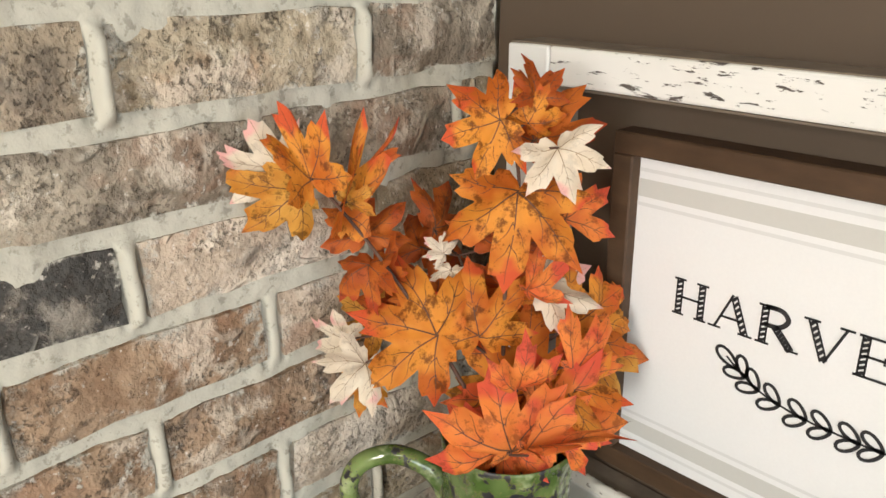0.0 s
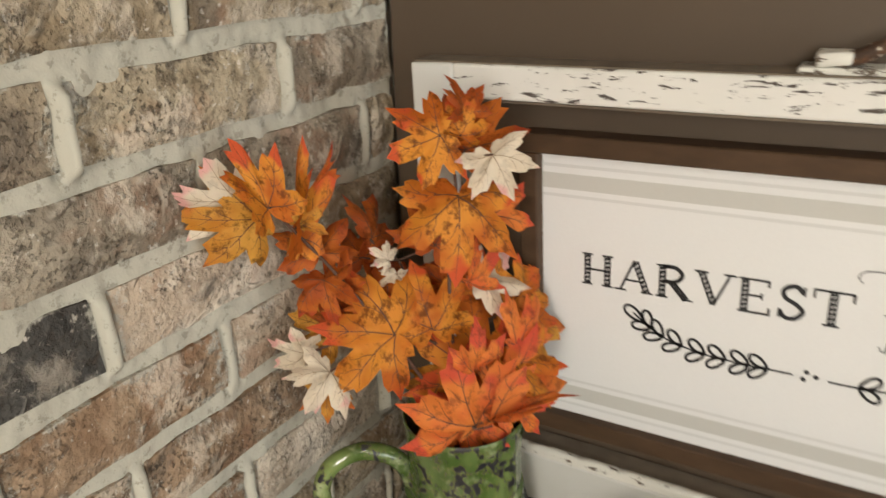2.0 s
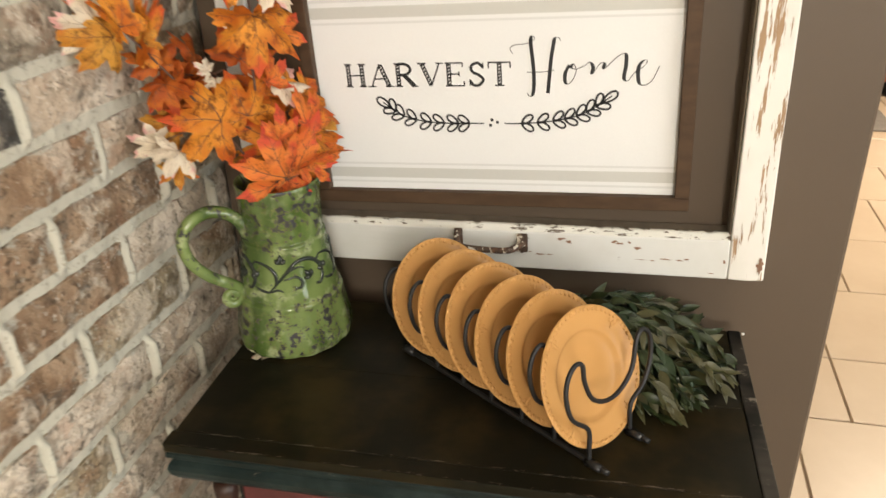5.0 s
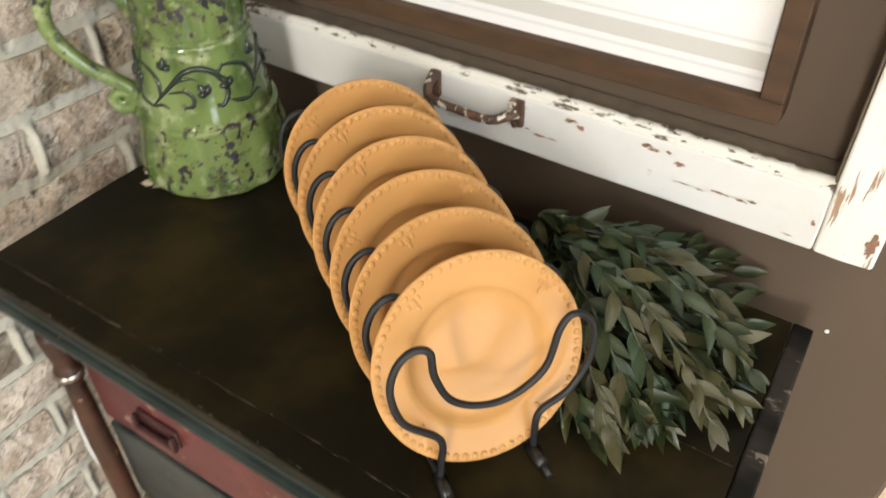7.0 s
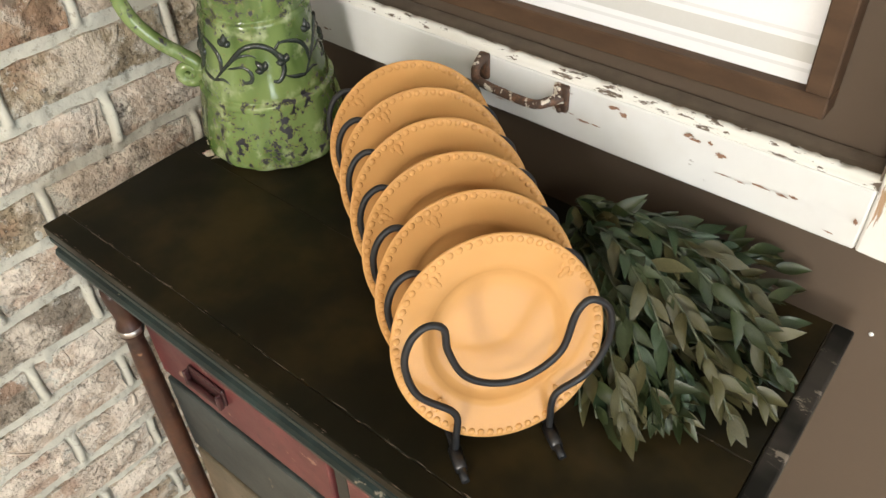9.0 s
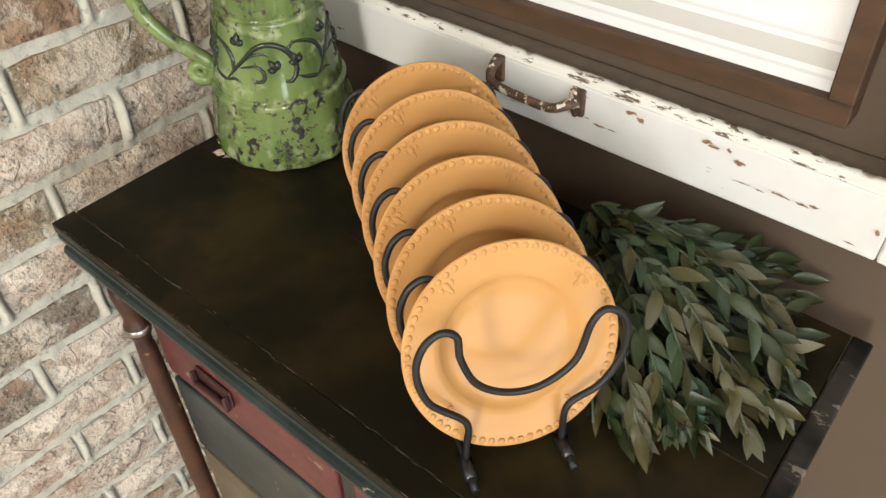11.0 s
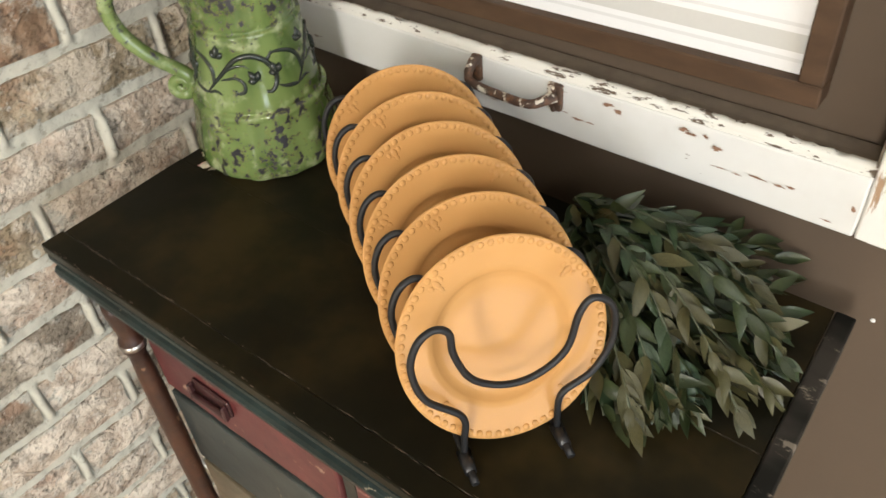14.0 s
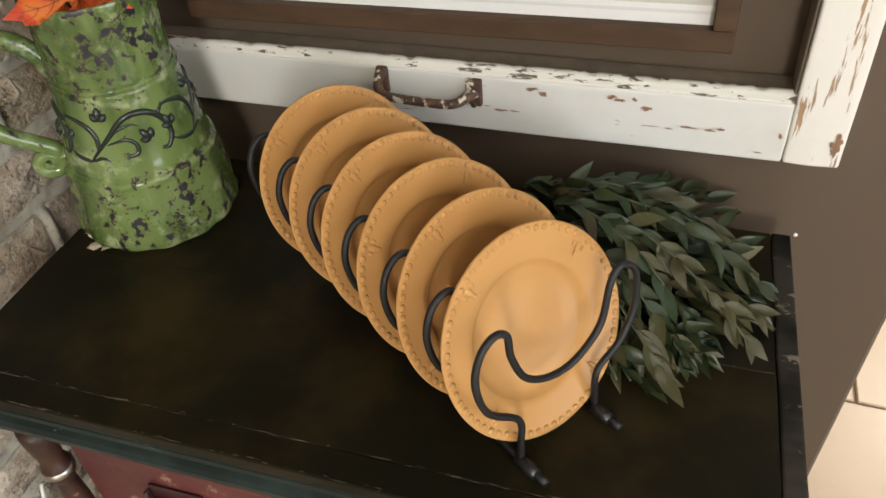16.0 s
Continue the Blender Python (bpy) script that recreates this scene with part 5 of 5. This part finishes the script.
# ---- bundle of green leaves ----
def bay_leaf(seed):
    rnd = random.Random(seed)
    bm = bmesh.new()
    n = 7
    curl, cup, twist = rnd.uniform(-0.25, 0.9), rnd.uniform(0.1, 0.7), rnd.uniform(-0.5, 0.5)
    side = rnd.uniform(-0.12, 0.12)
    rows = []
    for i in range(n + 1):
        t = i / n
        w = 0.188 * math.sin(math.pi * t ** 0.83) ** 1.0 * (1 - 0.16 * t) if 0 < t < 1 else 0.0
        z, dx = -curl * t * t * 0.5 + 0.03 * math.sin(t * 6 + seed), side * t * t
        rows.append([bm.verts.new((dx + s * w, t, z + cup * abs(s) * w + twist * t * s * w)) for s in (-1, 0, 1)] if w else [bm.verts.new((dx, t, z))])
    for a, b in zip(rows, rows[1:]):
        if len(a) == 1:
            bm.faces.new((a[0], b[1], b[0])), bm.faces.new((a[0], b[2], b[1]))
        elif len(b) == 1:
            bm.faces.new((a[0], a[1], b[0])), bm.faces.new((a[1], a[2], b[0]))
        else:
            bm.faces.new((a[0], a[1], b[1], b[0])), bm.faces.new((a[1], a[2], b[2], b[1]))
    for f in bm.faces:
        f.smooth = True
    return bm


def blocked(p):
    """Inside the stack of plates, in front of a plate, below the table or in the wall."""
    q = p - FRONT
    s, u, n = q.dot(SIDE), q.dot(UP), q.dot(NORMAL)
    if n < 0.014:
        hit = math.hypot(s, u) < 0.082 and n > -0.23
    else:
        hit = s < 0.066 and n < 0.10
    return hit or p.z < TOP + 0.002 or p.y > -0.006


BAY = [[mesh_of("leaf", bay_leaf(s), m) for s in range(9)] for m in M_BAY]
BAY_COUNT = 0
BASE = Vector((0.53, -0.12, TOP))
bundle = group_empty("greenery_bundle", BASE, "bundle of dusty green artificial bay leaves lying on the cabinet", "artificial plant")
rnd = random.Random(11)
B0 = Vector((0.503, -0.104, TOP + 0.034))
rest = [bmesh.new() for _ in M_BAY]


def add_leaf(owner, at, y, z, size, tone):
    """A leaf of its own while they can be counted, else joined to the mass."""
    global BAY_COUNT
    if blocked(at) or blocked(at + y * size) or blocked(at + y * size * 0.5):
        return
    m = Matrix.Translation(at - BASE) @ Matrix((y.cross(z), y, z)).transposed().to_4x4() @ Matrix.Scale(size, 4)
    pick = BAY[tone][rnd.randrange(9)]
    if owner is not None and BAY_COUNT < 298:
        BAY_COUNT += 1
        part("leaf", pick, None, owner, m=m)
        return
    one = pick.copy()
    one.transform(m)
    rest[tone].from_mesh(one)
    bpy.data.meshes.remove(one)


# azimuth, reach and height of each sprig, upper layer first
SPRIGS = [(40, 0.115, 0.040), (25, 0.162, 0.056), (12, 0.190, 0.066), (0, 0.196, 0.080), (-11, 0.214, 0.076), (-22, 0.222, 0.072), (-32, 0.190, 0.074), (-41, 0.200, 0.060), (-48, 0.205, 0.056), (-55, 0.190, 0.046),
          (33, 0.135, 0.036), (18, 0.165, 0.042), (6, 0.190, 0.044), (-6, 0.205, 0.040), (-16, 0.218, 0.038), (-27, 0.198, 0.034), (-37, 0.185, 0.034), (-45, 0.190, 0.030), (-52, 0.190, 0.024), (-59, 0.175, 0.030)]
for n, (az, reach, high) in enumerate(SPRIGS):
    az += rnd.uniform(-2, 2)
    d = Vector((math.cos(radians(az)), math.sin(radians(az)), 0))
    bend = Vector((d.y, -d.x, 0)) * rnd.uniform(-0.012, 0.016)
    pts = [B0 + Vector((0, 0, rnd.uniform(-0.012, 0.012)))]
    pts += [Vector((*(B0 + d * (reach - 0.016) * t + bend * t * t).xy, TOP + max(0.007, high * h))) for t, h in ((0.3, 1.0), (0.6, 0.95), (0.85, 0.62), (1.0, 0.30))]
    path = smooth_path(pts, 8)
    live = [p for p in path if not blocked(p + Vector((0, 0, 0.003)))]
    if len(live) < 8:
        continue
    sprig = part("sprig", tube([p - BASE for p in live], 0.0010, 6), M_STEM, bundle, "green stem", smooth=True)
    nodes = 15 if n < 10 else 13
    for i in range(nodes):
        t = 0.05 + 0.95 * i / (nodes - 1)
        j = min(len(live) - 2, int(t * (len(live) - 1)))
        at, along = live[j], (live[j + 1] - live[j]).normalized()
        side = along.cross(Vector((0, 0, 1))).normalized()
        for s in ((-1, 1) if i < nodes - 1 else (-1, 0, 1)):
            y = (along + side * s * rnd.uniform(0.12, 0.72) + Vector((0, 0, rnd.uniform(-0.45, 0.45)))).normalized()
            size = rnd.uniform(0.023, 0.035) * (1.0 if i < nodes - 2 else 0.85)
            if at.z + y.z * size < TOP + 0.004:
                y.z = (TOP + 0.004 - at.z) / size
                y.normalize()
            z = Vector((rnd.uniform(-1.0, 1.0), rnd.uniform(-1.3, 0.7), 1))
            z = (z - y * z.dot(y)).normalized()
            tone = 1 if (n % 3 == 2 and i > 6) or rnd.random() < 0.20 else (2 if rnd.random() < 0.35 else 0)
            add_leaf(sprig if i > 2 else None, at, y, z, size, tone)

# shorter leaves deep inside the bundle
for n in range(520):
    az, reach = radians(rnd.uniform(-60, 40)), rnd.uniform(0.0, 0.175)
    at = Vector((B0.x + reach * math.cos(az), B0.y + reach * math.sin(az), TOP + 0.006 + rnd.random() * 0.056 * (1.1 - reach / 0.20)))
    y = Vector((math.cos(az + rnd.uniform(-0.8, 0.8)), math.sin(az + rnd.uniform(-0.8, 0.8)), rnd.uniform(-0.1, 0.4))).normalized()
    z = Vector((rnd.uniform(-1, 1), rnd.uniform(-1, 1), 0.8))
    z = (z - y * z.dot(y)).normalized()
    add_leaf(None, at, y, z, rnd.uniform(0.024, 0.033), (0, 0, 2, 1)[n % 4])
for bm, material in zip(rest, M_BAY):
    tagged(part("inner_leaves", bm, material, bundle, "dark inner leaves", smooth=True), kind="stuff")

# ---- kitchen seen past the wall ----
unit = group_empty("kitchen_cabinet", (1.6, 4.3, 0), "cherry wood kitchen base cabinet with panelled doors", "cabinet")
part("body", box(-0.70, 0.42, -0.28, 0.30, 0.10, 0.88), M_CHERRY, unit)
part("toe_kick", box(-0.70, 0.42, -0.22, 0.30, 0.0, 0.0995), M_BLACK, unit, "black recessed toe kick")
for x in (-0.68, -0.31, 0.06):
    d = part("door", box(x, x + 0.34, -0.30, -0.2805, 0.12, 0.86, 0.004), M_CHERRY, unit)
    part("panel", box(x + 0.06, x + 0.28, -0.308, -0.3005, 0.19, 0.79, 0.006), M_CHERRY, d)
tagged(part("worktop", box(0.86, 2.035, 3.98, 4.615, 0.881, 0.92, 0.004), M_GREENISH), "dark kitchen worktop on the cherry cabinet", "worktop")
stove = group_empty("dishwasher", (2.35, 4.3, 0), "white enamel dishwasher beside the cherry cabinet", "dishwasher")
part("body", box(-0.31, 0.30, -0.29, 0.30, 0.10, 0.88, 0.006), M_WHITE, stove)
part("kick_plate", box(-0.31, 0.30, -0.24, 0.30, 0.0, 0.0995), M_BLACK, stove)
part("handle", box(-0.24, 0.24, -0.318, -0.2905, 0.78, 0.80, 0.004), M_WHITE, stove)
tagged(part("floor_mat", roughened(box(1.45, 1.93, 3.36, 3.74, 0.0006, 0.014, 0.003), 6, 0.002, 12), M_MAT), "grey woven floor mat before the kitchen cabinet", "mat")
# unseen fittings, added where the fill lamps hang
for x, y in ((2.1, -1.6), (1.3, -3.0), (2.2, 2.6)):
    lamp = group_empty("ceiling_light", (x, y, H), "unseen flush white ceiling light added round a fill lamp", "ceiling lamp", "ceiling lights")
    part("rim", lathe([(0.26, 0.0), (0.26, -0.012), (0.235, -0.016), (0.235, 0.0)], 40), M_WHITE, lamp, smooth=True)
    part("diffuser", lathe([(0.234, -0.006), (0.15, -0.010), (0.0, -0.011)], 40), M_LAMP, lamp, smooth=True)

# ---- floor tiles, bricks ----
ROW_Y = [0.12, 0.48, 0.842, 1.138, 1.56, 1.98, 2.40, 2.82, 3.24, 3.66, 4.08]
JOINTS = [0.86, 1.04, 1.19, 1.19, 1.33, 1.12, 1.26, 1.05, 1.30, 1.10]
tile_meshes = {}
for (y0, y1), start in zip(zip(ROW_Y, ROW_Y[1:]), JOINTS):
    x = start - 0.45
    while x < 4.1:
        x0 = max(x, 0.80)
        key = (round(min(x + 0.45, 4.1) - x0, 3), round(y1 - y0, 3))
        if key[0] > 0.05:
            if key not in tile_meshes:
                tile_meshes[key] = mesh_of("tile", box(-key[0] / 2 + 0.003, key[0] / 2 - 0.003, -key[1] / 2 + 0.003, key[1] / 2 - 0.003, -0.012, 0, 0.0025), M_TILE)
            part("tile", tile_meshes[key], None, FLOOR, m=pose(x0 + key[0] / 2, (y0 + y1) / 2, 0))
        x += 0.45
near_floor = bmesh.new()
for i in range(10):
    for j in range(9):
        box(0.0 + i * 0.42 + 0.003, 0.42 + i * 0.42 - 0.003, -3.4 + j * 0.39 + 0.003, -3.4 + (j + 1) * 0.39 - 0.003, -0.012, 0, bm=near_floor)
tagged(part("far_tiles", near_floor, M_TILE, FLOOR), kind="stuff")

variants = {}
far = []
for r in range(-16, 19):
    z = FIRST - r * ROW - TALL / 2
    if z - TALL / 2 < 0 or z + TALL / 2 > H:
        continue
    shift = -0.145 if r % 2 == 0 else -0.045
    for c in range(-1, 17):
        y1 = shift - (c - 1) * LONG - JOINT_Y / 2
        y0 = y1 - LONG + JOINT_Y
        y1 = min(y1, -0.001)
        if y1 - y0 < 0.03 or y0 < -3.48:
            continue
        mid, length = (y0 + y1) / 2, y1 - y0
        if y0 > -1.15 and -5 <= r:
            rnd = random.Random(r * 57 + c)
            # below course 6 mostly pale bricks, putting the brighter daylight there into the colour
            kind = M_BRICK_DARK_R if (r, c) in DARK_R else M_BRICK_DARK_L if (r, c) in DARK_L else M_BRICK_BROWN if (r, c) in BROWN else M_BRICK_GREY if (r, c) in GREY else M_BRICK_PALE if (r, c) in PALE else rnd.choice((M_BRICK, M_BRICK_PALE, M_BRICK_PALE, M_BRICK_PALE) if r > 6 else (M_BRICK, M_BRICK, M_BRICK_PALE, M_BRICK_GREY))
            key = (round(length, 3), rnd.randrange(4), kind.name)
            if key not in variants:
                variants[key] = mesh_of("brick", brick_mesh(key[1] + int(length * 1000), length), kind)
            part("brick", variants[key], None, WALL, m=pose(rnd.uniform(-0.001, 0.001), mid, z, rnd.uniform(-0.4, 0.4), rnd.uniform(-0.7, 0.7), rnd.uniform(-0.3, 0.3)))
        else:
            far.append((mid, z, length))
verts, faces = [], []
for mid, z, length in far:
    b = len(verts)
    verts += [(x, mid + s * length / 2, z + u * TALL / 2) for x in (-0.013, 0.003) for s in (-1, 1) for u in (-1, 1)]
    faces += [tuple(b + q for q in f) for f in ((4, 6, 7, 5), (0, 4, 5, 1), (2, 3, 7, 6), (1, 5, 7, 3), (0, 2, 6, 4))]
me = bpy.data.meshes.new("far_bricks")
me.from_pydata(verts, [], faces)
me.materials.append(M_BRICK)
tagged(part("far_bricks", me, None, WALL), kind="stuff")
